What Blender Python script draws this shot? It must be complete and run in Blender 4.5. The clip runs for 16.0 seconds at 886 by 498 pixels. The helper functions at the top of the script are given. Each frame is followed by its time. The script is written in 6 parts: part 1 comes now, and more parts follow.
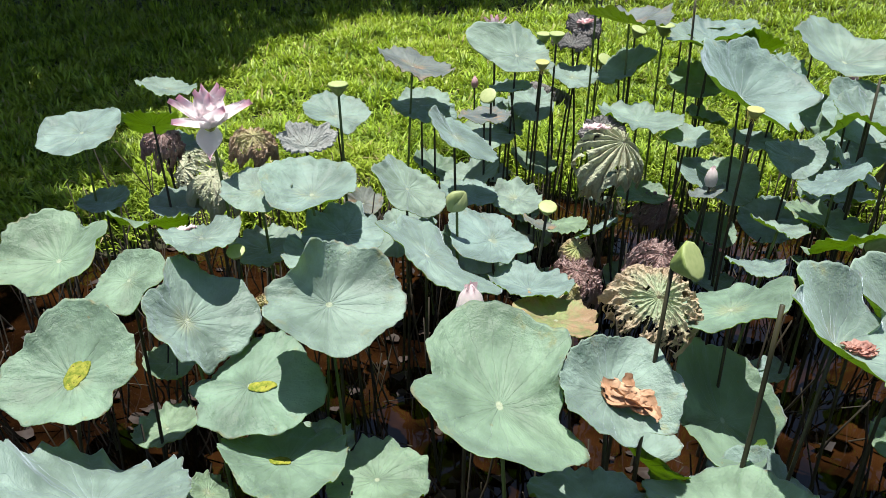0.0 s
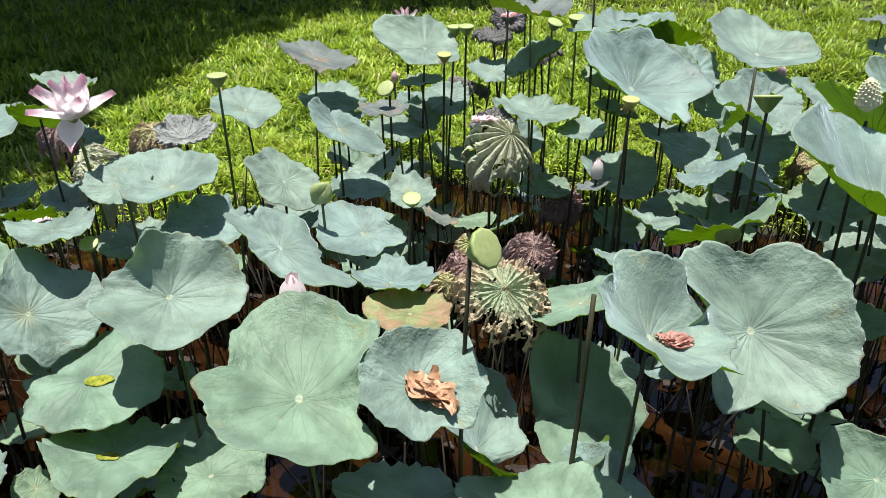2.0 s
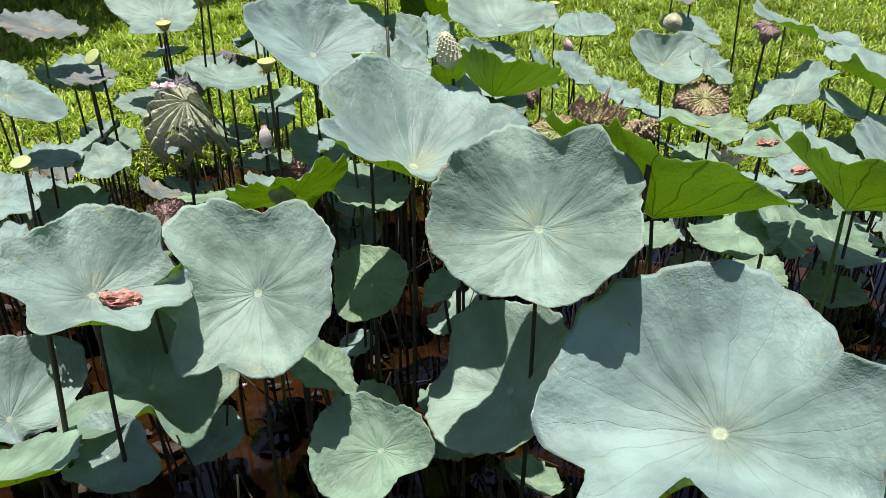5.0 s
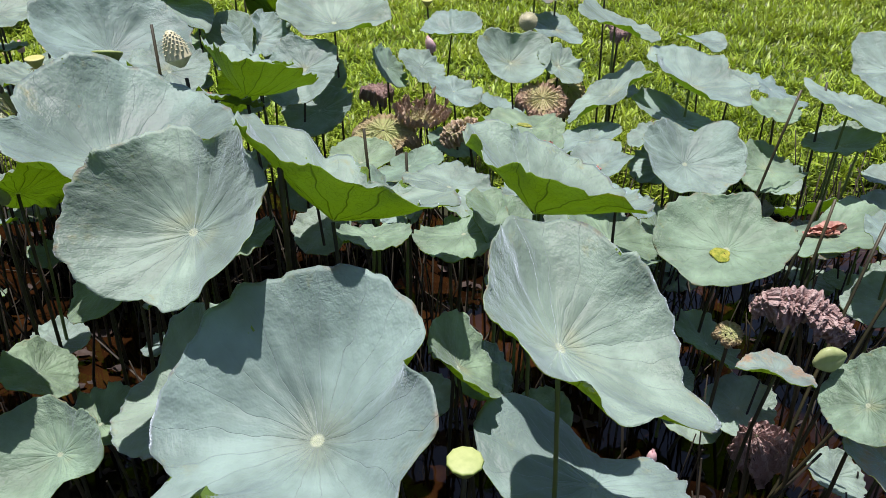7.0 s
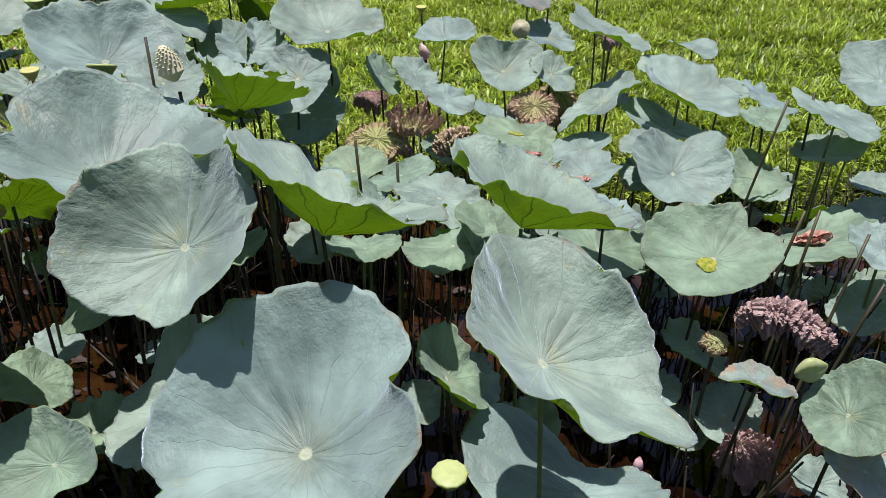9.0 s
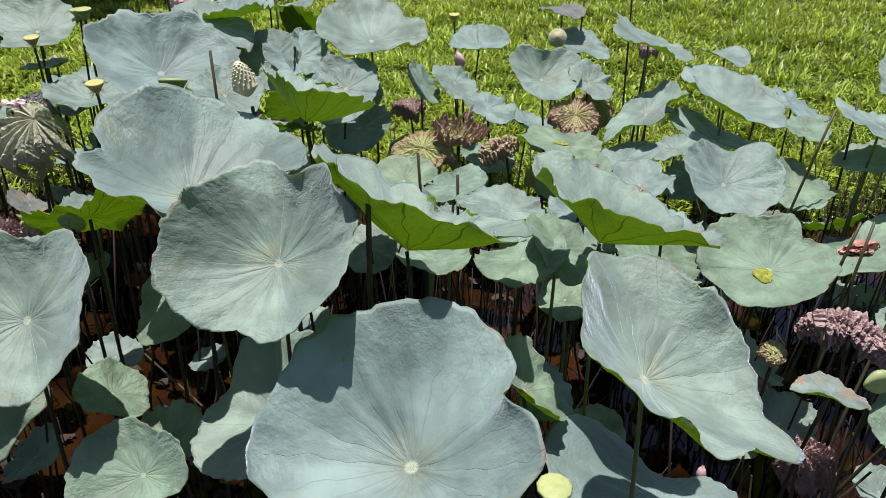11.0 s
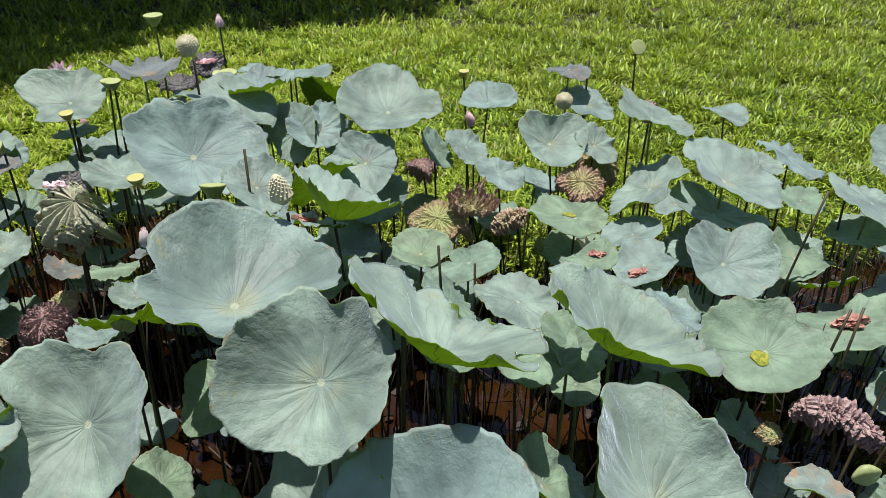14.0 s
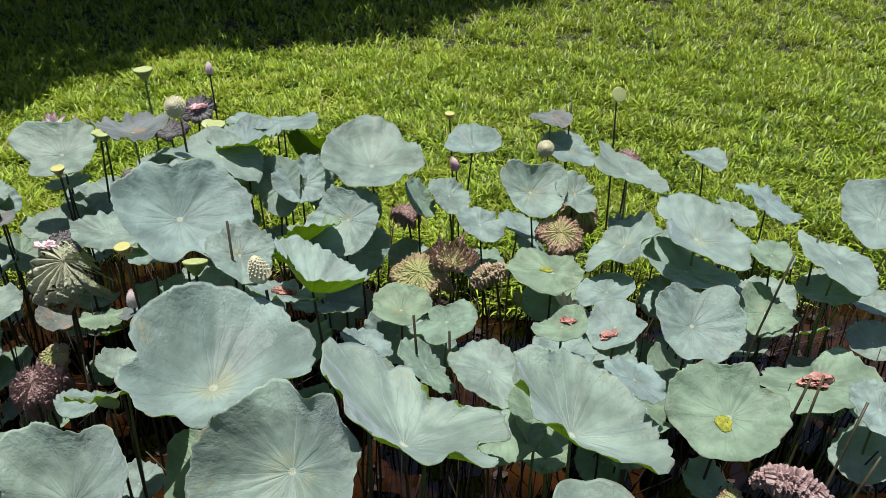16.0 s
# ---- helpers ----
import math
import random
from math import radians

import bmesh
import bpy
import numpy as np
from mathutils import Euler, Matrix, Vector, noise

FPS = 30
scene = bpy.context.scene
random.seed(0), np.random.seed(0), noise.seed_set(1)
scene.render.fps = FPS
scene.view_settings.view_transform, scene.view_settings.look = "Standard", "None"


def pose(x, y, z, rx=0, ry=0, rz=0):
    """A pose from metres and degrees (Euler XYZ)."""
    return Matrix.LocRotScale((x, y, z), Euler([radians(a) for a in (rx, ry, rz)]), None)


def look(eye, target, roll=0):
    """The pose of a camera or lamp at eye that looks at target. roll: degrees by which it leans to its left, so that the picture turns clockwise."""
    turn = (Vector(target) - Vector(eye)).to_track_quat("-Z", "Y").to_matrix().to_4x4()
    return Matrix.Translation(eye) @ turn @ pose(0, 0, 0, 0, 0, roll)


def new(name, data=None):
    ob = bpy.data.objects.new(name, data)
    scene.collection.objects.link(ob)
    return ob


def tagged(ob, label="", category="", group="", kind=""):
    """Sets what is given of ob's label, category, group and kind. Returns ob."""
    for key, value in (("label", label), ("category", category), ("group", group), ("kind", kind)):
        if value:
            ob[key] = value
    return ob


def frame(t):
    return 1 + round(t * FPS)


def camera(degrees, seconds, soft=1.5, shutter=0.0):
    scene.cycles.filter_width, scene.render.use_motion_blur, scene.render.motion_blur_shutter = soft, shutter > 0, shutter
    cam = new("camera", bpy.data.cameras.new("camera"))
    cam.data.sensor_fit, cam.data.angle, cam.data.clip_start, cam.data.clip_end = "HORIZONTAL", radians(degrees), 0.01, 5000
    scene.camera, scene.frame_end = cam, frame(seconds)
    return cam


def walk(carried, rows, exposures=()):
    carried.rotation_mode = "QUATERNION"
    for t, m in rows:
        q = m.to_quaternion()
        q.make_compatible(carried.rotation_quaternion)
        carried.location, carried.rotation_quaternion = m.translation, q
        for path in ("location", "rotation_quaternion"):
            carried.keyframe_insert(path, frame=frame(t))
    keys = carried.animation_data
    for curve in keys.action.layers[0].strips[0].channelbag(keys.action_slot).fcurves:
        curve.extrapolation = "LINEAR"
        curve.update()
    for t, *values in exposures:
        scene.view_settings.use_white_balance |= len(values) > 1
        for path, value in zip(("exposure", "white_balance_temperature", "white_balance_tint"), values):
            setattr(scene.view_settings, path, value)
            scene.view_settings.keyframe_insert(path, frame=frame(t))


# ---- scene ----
cam = camera(65.0, 16.0, soft=0.7)
PATH = [
    (0, (0.0000, 0.0000, 1.7300), (0.0000, 1.7899, 0.8377), -0.00),
    (0.5, (0.0579, 0.0115, 1.7240), (0.0554, 1.8020, 0.8329), -0.02),
    (1, (0.1501, 0.0140, 1.7198), (0.1443, 1.8048, 0.8293), -0.11),
    (1.5, (0.2705, 0.0193, 1.7040), (0.2610, 1.8107, 0.8148), -0.18),
    (2, (0.4319, 0.0270, 1.6838), (0.4150, 1.8197, 0.7974), -0.28),
    (2.5, (0.6096, 0.0341, 1.6648), (0.5865, 1.8272, 0.7793), -0.33),
    (3, (0.7960, 0.0457, 1.6400), (0.7687, 1.8398, 0.7564), -0.36),
    (3.5, (0.9928, 0.0476, 1.6186), (0.9671, 1.8406, 0.7330), -0.26),
    (4, (1.1808, 0.0603, 1.5935), (1.1562, 1.8522, 0.7054), -0.18),
    (4.5, (1.3687, 0.0662, 1.5735), (1.3460, 1.8579, 0.6851), -0.09),
    (5, (1.5653, 0.0772, 1.5611), (1.5387, 1.8669, 0.6687), -0.21),
    (5.2, (1.6408, 0.0856, 1.5544), (1.6135, 1.8756, 0.6627), -0.16),
    (5.9, (1.9188, 0.0996, 1.5469), (1.8927, 1.8872, 0.6502), -0.08),
    (6.6, (2.1575, 0.1055, 1.5563), (2.1390, 1.8905, 0.6545), 0.15),
    (7.3, (2.2803, 0.1070, 1.5730), (2.2679, 1.8916, 0.6702), 0.28),
    (7.5, (2.3024, 0.1086, 1.5761), (2.2910, 1.8929, 0.6727), 0.32),
    (8, (2.3195, 0.1076, 1.5902), (2.3100, 1.8934, 0.6899), 0.28),
    (8.5, (2.3026, 0.0960, 1.6059), (2.2927, 1.8812, 0.7043), 0.24),
    (9, (2.2598, 0.0961, 1.6073), (2.2516, 1.8798, 0.7027), 0.32),
    (9.9, (2.1745, 0.0931, 1.6113), (2.1678, 1.8758, 0.7047), 0.41),
    (10.6, (2.1088, 0.0874, 1.6281), (2.1021, 1.8707, 0.7228), 0.40),
    (11.5, (2.0484, 0.0779, 1.6914), (2.0423, 1.8613, 0.7862), 0.35),
    (12, (2.0272, 0.0725, 1.7445), (2.0218, 1.8551, 0.8377), 0.31),
    (12.5, (2.0105, 0.0635, 1.7850), (2.0053, 1.8468, 0.8796), 0.32),
    (13, (2.0011, 0.0542, 1.8462), (1.9951, 1.8369, 0.9396), 0.27),
    (13.5, (2.0022, 0.0573, 1.9023), (1.9967, 1.8398, 0.9954), 0.32),
    (14, (2.0163, 0.0718, 1.9603), (2.0103, 1.8550, 1.0545), 0.33),
    (14.5, (2.0405, 0.0848, 2.0359), (2.0347, 1.8680, 1.1302), 0.43),
    (15, (2.0545, 0.0997, 2.1131), (2.0508, 1.8818, 1.2055), 0.50),
    (15.5, (2.0792, 0.0998, 2.1603), (2.0744, 1.8828, 1.2543), 0.52),
    (16, (2.0941, 0.1033, 2.2030), (2.0896, 1.8856, 1.2956), 0.51),
]
walk(cam, [(t, look(eye, target, roll)) for t, eye, target, roll in PATH], exposures=((0, 0.92, 6500, 12), (4.0, 0.94, 6500, 13), (5.2, 0.90, 6480, 15), (7.3, 0.68, 6420, 22), (9.2, 0.64, 6420, 23), (11.3, 0.62, 6440, 22), (16, 0.58, 6500, 18)))

# ---- sky and sun ----
SUN_ELEVATION, SUN_AZIMUTH = 84.5, -48.0          # degrees; azimuth clockwise from +y
world = bpy.data.worlds.new("sky")
scene.world = world
world.use_nodes = True
wn = world.node_tree.nodes
sky = wn.new("ShaderNodeTexSky")
sky.sky_type = "NISHITA"
sky.sun_disc = False
sky.sun_elevation = radians(SUN_ELEVATION)
sky.sun_rotation = radians(SUN_AZIMUTH)
wn["Background"].inputs[1].default_value = 0.07
world.node_tree.links.new(sky.outputs[0], wn["Background"].inputs[0])
sun_data = bpy.data.lights.new("sun", "SUN")
sun_data.energy, sun_data.angle, sun_data.color = 5.0, radians(0.53), (1.0, 0.965, 0.92)
sun = new("sun", sun_data)
_ce = math.cos(radians(SUN_ELEVATION))
sun_dir = Vector((_ce * math.sin(radians(SUN_AZIMUTH)), _ce * math.cos(radians(SUN_AZIMUTH)), math.sin(radians(SUN_ELEVATION))))
sun.matrix_world = look(sun_dir * 40, (0, 0, 0))

# ---- materials ----
class Nodes:
    """A small builder for node materials."""
    def __init__(self, name):
        self.mat = bpy.data.materials.new(name)
        self.mat.use_nodes = True
        self.t = self.mat.node_tree
        self.t.nodes.clear()
        self.out = self.n("OutputMaterial")

    def n(self, kind, **props):
        node = self.t.nodes.new("ShaderNode" + kind)
        for k, v in props.items():
            setattr(node, k, v)
        return node

    def put(self, socket, value):
        if isinstance(value, bpy.types.NodeSocket):
            self.t.links.new(value, socket)
        elif isinstance(value, (tuple, list)) and len(value) == 3 and socket.type == "RGBA":
            socket.default_value = (*value, 1)
        else:
            socket.default_value = value

    def math(self, op, a, b=0.0, c=0.0):
        m = self.n("Math", operation=op)
        for s, v in zip(m.inputs, (a, b, c)):
            self.put(s, v)
        return m.outputs[0]

    def step(self, v, lo, hi, a=0.0, b=1.0):
        m = self.n("MapRange", interpolation_type="SMOOTHSTEP")
        for s, x in zip(m.inputs, (v, lo, hi, a, b)):
            self.put(s, x)
        return m.outputs[0]

    def mix(self, f, a, b, blend="MIX"):
        m = self.n("Mix", data_type="RGBA", blend_type=blend)
        self.put(m.inputs[0], f), self.put(m.inputs[6], a), self.put(m.inputs[7], b)
        return m.outputs[2]

    def noise(self, co, scale, detail=3.0, rough=0.55, dims="3D", w=0.0, warp=0.0):
        m = self.n("TexNoise", noise_dimensions=dims)
        self.put(m.inputs["Vector"], co)
        if dims == "4D":
            self.put(m.inputs["W"], w)
        self.put(m.inputs["Scale"], scale), self.put(m.inputs["Detail"], detail), self.put(m.inputs["Roughness"], rough)
        self.put(m.inputs["Distortion"], warp)
        return m.outputs[0]

    def bump(self, h, strength, dist, normal=None):
        m = self.n("Bump")
        self.put(m.inputs["Strength"], strength), self.put(m.inputs["Distance"], dist), self.put(m.inputs["Height"], h)
        if normal is not None:
            self.put(m.inputs["Normal"], normal)
        return m.outputs[0]

    def principled(self, color, rough, normal=None, **more):
        p = self.n("BsdfPrincipled")
        self.put(p.inputs["Base Color"], color), self.put(p.inputs["Roughness"], rough)
        if normal is not None:
            self.put(p.inputs["Normal"], normal)
        for k, v in more.items():
            self.put(p.inputs[k.replace("_", " ")], v)
        return p.outputs[0]

    def see_through(self, shader, color, share, normal=None):
        tr = self.n("BsdfTranslucent")
        self.put(tr.inputs[0], color)
        if normal is not None:
            self.put(tr.inputs["Normal"], normal)
        m = self.n("MixShader")
        self.put(m.inputs[0], share), self.put(m.inputs[1], shader), self.put(m.inputs[2], tr.outputs[0])
        return m.outputs[0]

    def done(self, shader):
        self.t.links.new(shader, self.out.inputs[0])
        return self.mat


def blade_material(name, base, vein, under=False, dry=0.0, bloom=0.6):
    """Lotus blade. UV holds the place on the blade, the centre at (0.5, 0.5), the rim at radius 0.5."""
    k = Nodes(name)
    uv = k.n("UVMap").outputs[0]
    sep = k.n("SeparateXYZ")
    k.put(sep.inputs[0], uv)
    u, v = k.math("SUBTRACT", sep.outputs[0], 0.5), k.math("SUBTRACT", sep.outputs[1], 0.5)
    rad = k.math("MULTIPLY", k.math("SQRT", k.math("ADD", k.math("MULTIPLY", u, u), k.math("MULTIPLY", v, v))), 2.0)
    rnd = k.n("ObjectInfo").outputs["Random"]
    seed = k.math("MULTIPLY", rnd, 37.0)
    ang = k.math("ADD", k.math("ARCTAN2", v, u), seed)
    wob = k.noise(uv, 5.0, 2.0, dims="4D", w=seed)
    phase = k.math("MULTIPLY_ADD", k.math("SUBTRACT", wob, 0.5), 0.35, ang)
    ray = k.math("ABSOLUTE", k.math("SINE", k.math("MULTIPLY", phase, 10.5)))          # 21 main veins
    veins = k.step(ray, 0.0, k.math("DIVIDE", 0.032 if not under else 0.11, k.math("ADD", rad, 0.05)), 1.0, 0.0)
    fine = k.n("TexVoronoi", feature="DISTANCE_TO_EDGE")
    k.put(fine.inputs["Vector"], uv), k.put(fine.inputs["Scale"], 38.0)
    net = k.step(fine.outputs[0], 0.0, 0.06, 1.0, 0.0)
    blotch = k.noise(uv, 3.2, 4.0, 0.6, dims="4D", w=seed)
    grain = k.noise(uv, 55.0, 4.0, 0.65, dims="4D", w=seed)
    pale = tuple(min(1.0, c * 1.35 + 0.015) for c in base)
    deep = tuple(c * 0.66 for c in base)
    col = k.mix(k.step(blotch, 0.3, 0.72), deep, pale)
    tone = k.mix(rnd, (0.94, 0.98, 1.03), (1.06, 1.04, 0.93))
    col = k.mix(1.0, col, tone, "MULTIPLY")
    col = k.mix(k.math("MULTIPLY", k.step(grain, 0.5, 0.85), 0.15), col, pale)
    far = k.step(rad, 0.25, 0.95, 1.0, 0.25)
    col = k.mix(k.math("MULTIPLY", k.math("MULTIPLY", veins, far), 0.52 if not under else 0.9), col, vein)
    col = k.mix(k.math("MULTIPLY", net, 0.015 if not under else 0.22), col, vein)
    warm = k.math("MULTIPLY", k.step(k.math("FRACT", k.math("MULTIPLY", rnd, 7.3)), 0.5, 0.62), k.math("MULTIPLY", k.step(rad, 0.08, 0.42, 1.0, 0.0), k.step(wob, 0.42, 0.62)))
    col = k.mix(k.math("MULTIPLY", warm, 0.45), col, (0.40, 0.40, 0.20))
    col = k.mix(k.step(rad, 0.035, 0.06, 0.85, 0.0), col, (0.55, 0.62, 0.42))          # navel
    age = k.math("MULTIPLY", k.step(k.noise(uv, 7.0, 4.0, 0.7, dims="4D", w=k.math("ADD", seed, 5.0)), 0.56, 0.75), k.step(rad, 0.55, 1.02))
    col = k.mix(k.math("MULTIPLY", age, 0.75), col, (0.30, 0.27, 0.09))
    rim = k.math("MULTIPLY", k.step(rad, 0.955, 1.0), k.step(k.noise(uv, 9.0, 3.0, dims="4D", w=seed), 0.5, 0.68))
    col = k.mix(k.math("MULTIPLY", rim, 0.8), col, (0.16, 0.085, 0.03))
    spots = k.step(k.noise(uv, 24.0, 2.0, 0.5, dims="4D", w=k.math("ADD", seed, 9.0)), 0.73, 0.78)
    col = k.mix(k.math("MULTIPLY", spots, 0.5), col, (0.22, 0.16, 0.06))
    if dry:
        d = k.step(k.noise(uv, 3.0, 5.0, 0.7, dims="4D", w=k.math("ADD", seed, 2.0)), 0.62 - 0.4 * dry, 0.8 - 0.4 * dry)
        col = k.mix(d, col, k.mix(grain, (0.22, 0.12, 0.06), (0.52, 0.36, 0.22)))
    inv = k.math("DIVIDE", 1.0, k.math("ADD", rad, 0.02))

    def polar(turns, out):
        c = k.n("CombineXYZ")
        k.put(c.inputs[0], k.math("MULTIPLY", k.math("MULTIPLY", u, inv), turns)), k.put(c.inputs[1], k.math("MULTIPLY", k.math("MULTIPLY", v, inv), turns)), k.put(c.inputs[2], k.math("MULTIPLY", rad, out))
        return c.outputs[0]

    def fold(value):
        return k.math("ABSOLUTE", k.math("SUBTRACT", value, 0.5))

    puck = k.noise(uv, 16.0, 3.0, 0.6, dims="4D", w=seed)
    crease = k.noise(polar(9.0, 3.0), 1.6, 3.0, 0.6, dims="4D", w=k.math("ADD", seed, 3.0))
    pillow = k.math("MULTIPLY", k.math("POWER", ray, 0.55), k.math("MULTIPLY", k.step(rad, 0.04, 0.16), k.step(rad, 0.35, 0.85, 1.0, 0.12)))
    ruck = fold(k.noise(polar(7.0, 11.0), 2.0, 3.0, 0.6, dims="4D", w=k.math("ADD", seed, 7.0), warp=0.6))
    pucker = fold(k.noise(uv, 30.0, 3.0, 0.62, dims="4D", w=k.math("ADD", seed, 11.0), warp=0.5))
    old = k.step(k.noise(uv, 2.2, 2.0, 0.5, dims="4D", w=k.math("ADD", seed, 13.0)), 0.46, 0.66, 0.10, 1.0)
    outer = k.math("MULTIPLY", k.step(rad, 0.40, 1.0, 0.05, 1.0), old)
    height = k.math("ADD", k.math("MULTIPLY", puck, k.step(rad, 0.3, 0.95, 0.25, 1.3)), k.math("MULTIPLY", grain, 0.10))
    height = k.math("ADD", height, k.math("MULTIPLY", crease, k.step(rad, 0.03, 0.6, 0.65, 0.45)))
    height = k.math("ADD", height, k.math("MULTIPLY", k.math("ADD", k.math("MULTIPLY", ruck, -0.95), k.math("MULTIPLY", pucker, -0.65)), outer))
    height = k.math("ADD", height, k.math("MULTIPLY", pillow, 0.17 if not under else -0.3))
    height = k.math("ADD", height, k.math("MULTIPLY", veins, 0.55 if under else -0.18))
    nor = k.bump(height, 0.60, 0.0095)
    rough = k.step(blotch, 0.3, 0.7, 0.50, 0.64) if not under else 0.6
    sh = k.principled(col, rough, nor, Specular_IOR_Level=0.38 if not under else 0.3, Sheen_Weight=bloom if not under else 0.0, Sheen_Roughness=0.45, Sheen_Tint=(0.74, 0.90, 1.0, 1))
    glow = k.mix(0.25, (0.50, 0.70, 0.025), col)
    if under:
        glow = k.mix(k.math("MULTIPLY", k.math("MAXIMUM", veins, k.math("MULTIPLY", net, 0.45)), 0.85), glow, (0.05, 0.085, 0.006))
        glow = k.mix(k.step(blotch, 0.3, 0.7, 0.0, 0.45), glow, (0.24, 0.36, 0.02))
    return k.done(k.see_through(sh, glow, 0.36 if not under else 0.55, nor))


def simple(name, lo, hi, rough=0.6, scale=40.0, bump=0.3, dist=0.002, through_share=0.0, glow=None, stretch=(1, 1, 1), spec=0.4):
    """A two-tone surface with fine relief."""
    k = Nodes(name)
    mp = k.n("Mapping")
    k.put(mp.inputs["Vector"], k.n("TexCoord").outputs["Object"]), k.put(mp.inputs["Scale"], stretch)
    co = mp.outputs[0]
    rnd = k.math("MULTIPLY", k.n("ObjectInfo").outputs["Random"], 21.0)
    n1, n2 = k.noise(co, scale, 4.0, 0.6, dims="4D", w=rnd), k.noise(co, scale * 0.21, 3.0, dims="4D", w=rnd)
    f = k.math("MULTIPLY_ADD", n1, 0.5, k.math("MULTIPLY", n2, 0.5))
    col = k.mix(k.step(f, 0.3, 0.7), lo, hi)
    nor = k.bump(n1, bump, dist)
    sh = k.principled(col, rough, nor, Specular_IOR_Level=spec)
    if through_share:
        sh = k.see_through(sh, glow or hi, through_share, nor)
    return k.done(sh)


M_TOP = blade_material("lotus_blade_blue_green", (0.214, 0.302, 0.262), (0.37, 0.46, 0.40), bloom=0.65)
M_TOP_FRESH = blade_material("lotus_blade_light_green", (0.190, 0.286, 0.196), (0.35, 0.45, 0.29), bloom=0.4)
M_TOP_OLD = blade_material("lotus_blade_yellowing", (0.27, 0.31, 0.13), (0.42, 0.42, 0.22), dry=0.55, bloom=0.2)
M_TOP_TORN = blade_material("lotus_blade_brown_patches", (0.215, 0.29, 0.25), (0.36, 0.43, 0.36), dry=0.42, bloom=0.7)
M_UNDER = blade_material("lotus_blade_underside", (0.16, 0.27, 0.05), (0.12, 0.19, 0.035), under=True)
M_TOP_DARK = blade_material("lotus_blade_grey_purple", (0.155, 0.18, 0.165), (0.26, 0.25, 0.22), dry=0.25, bloom=0.5)
M_UNDER_DARK = blade_material("lotus_blade_underside_purple", (0.075, 0.055, 0.035), (0.05, 0.03, 0.02), under=True)
M_DRY = blade_material("lotus_blade_withered", (0.33, 0.24, 0.15), (0.20, 0.12, 0.07), dry=1.0, bloom=0.0)
M_STEM = simple("lotus_stem_dark", (0.016, 0.019, 0.008), (0.058, 0.050, 0.021), 0.55, 60, 0.5, 0.001, stretch=(1, 1, 0.15))
M_STEM_GREEN = simple("lotus_stem_green", (0.06, 0.10, 0.02), (0.14, 0.18, 0.05), 0.5, 60, 0.5, 0.001, stretch=(1, 1, 0.15))
M_PETAL = simple("lotus_petal_pink", (0.78, 0.50, 0.52), (0.86, 0.74, 0.72), 0.5, 30, 0.2, 0.001, 0.4, (0.92, 0.66, 0.66))
M_POD = simple("seed_pod_green", (0.23, 0.29, 0.10), (0.32, 0.37, 0.15), 0.55, 90, 0.4, 0.001)


def grass_material():
    """Grass whose blades differ one from another, some of them dry."""
    k = Nodes("grass_blade")
    geo = k.n("NewGeometry")
    one = geo.outputs["Random Per Island"]
    co = geo.outputs["Position"]
    patch = k.noise(co, 1.6, 5.0, 0.7)
    col = k.mix(one, (0.016, 0.050, 0.004), (0.40, 0.58, 0.055))
    lush = k.noise(co, 3.6, 4.0, 0.65)
    col = k.mix(k.step(lush, 0.52, 0.66, 0.0, 0.55), col, (0.060, 0.135, 0.012))
    col = k.mix(k.step(patch, 0.44, 0.62, 0.0, 0.5), col, (0.37, 0.45, 0.055))
    col = k.mix(k.step(k.math("FRACT", k.math("MULTIPLY", one, 37.0)), 0.96, 0.97), col, (0.36, 0.30, 0.14))
    worn = k.math("MULTIPLY", k.step(k.noise(co, 0.55, 4.0, 0.65), 0.60, 0.78), k.step(one, 0.25, 0.9))
    col = k.mix(k.math("MULTIPLY", worn, 0.6), col, (0.30, 0.26, 0.11))
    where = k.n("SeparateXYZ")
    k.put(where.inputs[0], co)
    along_x = k.step(k.math("ADD", where.outputs[0], k.math("MULTIPLY", patch, 2.0)), 1.6, 5.0)
    col = k.mix(k.math("MULTIPLY", along_x, 0.5), col, k.mix(k.step(one, 0.3, 0.8), (0.012, 0.030, 0.003), (0.25, 0.37, 0.022)))          # darker, more contrasting blade colours come in further along +x
    sh = k.principled(col, 0.48, None, Specular_IOR_Level=0.32)
    return k.done(k.see_through(sh, k.mix(0.4, (0.42, 0.56, 0.03), col), 0.24))


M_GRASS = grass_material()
M_SOIL = simple("lawn_soil", (0.012, 0.016, 0.006), (0.040, 0.040, 0.014), 0.9, 9.0, 0.6, 0.02)
M_LITTER = simple("rotting_litter", (0.005, 0.003, 0.002), (0.034, 0.019, 0.011), 0.75, 14.0, 0.8, 0.006)
M_MUD = simple("pond_mud", (0.06, 0.03, 0.012), (0.15, 0.07, 0.025), 0.8, 6.0, 0.4, 0.02)


def water_material():
    k = Nodes("brown_pond_water")
    co = k.n("TexCoord").outputs["Object"]
    n = k.noise(co, 2.2, 4.0, 0.6)
    col = k.mix(k.step(n, 0.35, 0.7), (0.003, 0.0014, 0.0007), (0.026, 0.0105, 0.0032))
    nor = k.bump(k.noise(co, 9.0, 2.0), 0.05, 0.02)
    return k.done(k.principled(col, 0.04, nor, Specular_IOR_Level=0.5, IOR=1.333))


M_WATER = water_material()

M_POD_SIDE = simple("seed_pod_ribbed_side", (0.12, 0.19, 0.045), (0.26, 0.32, 0.09), 0.55, 70, 0.5, 0.002, stretch=(1, 1, 0.2))


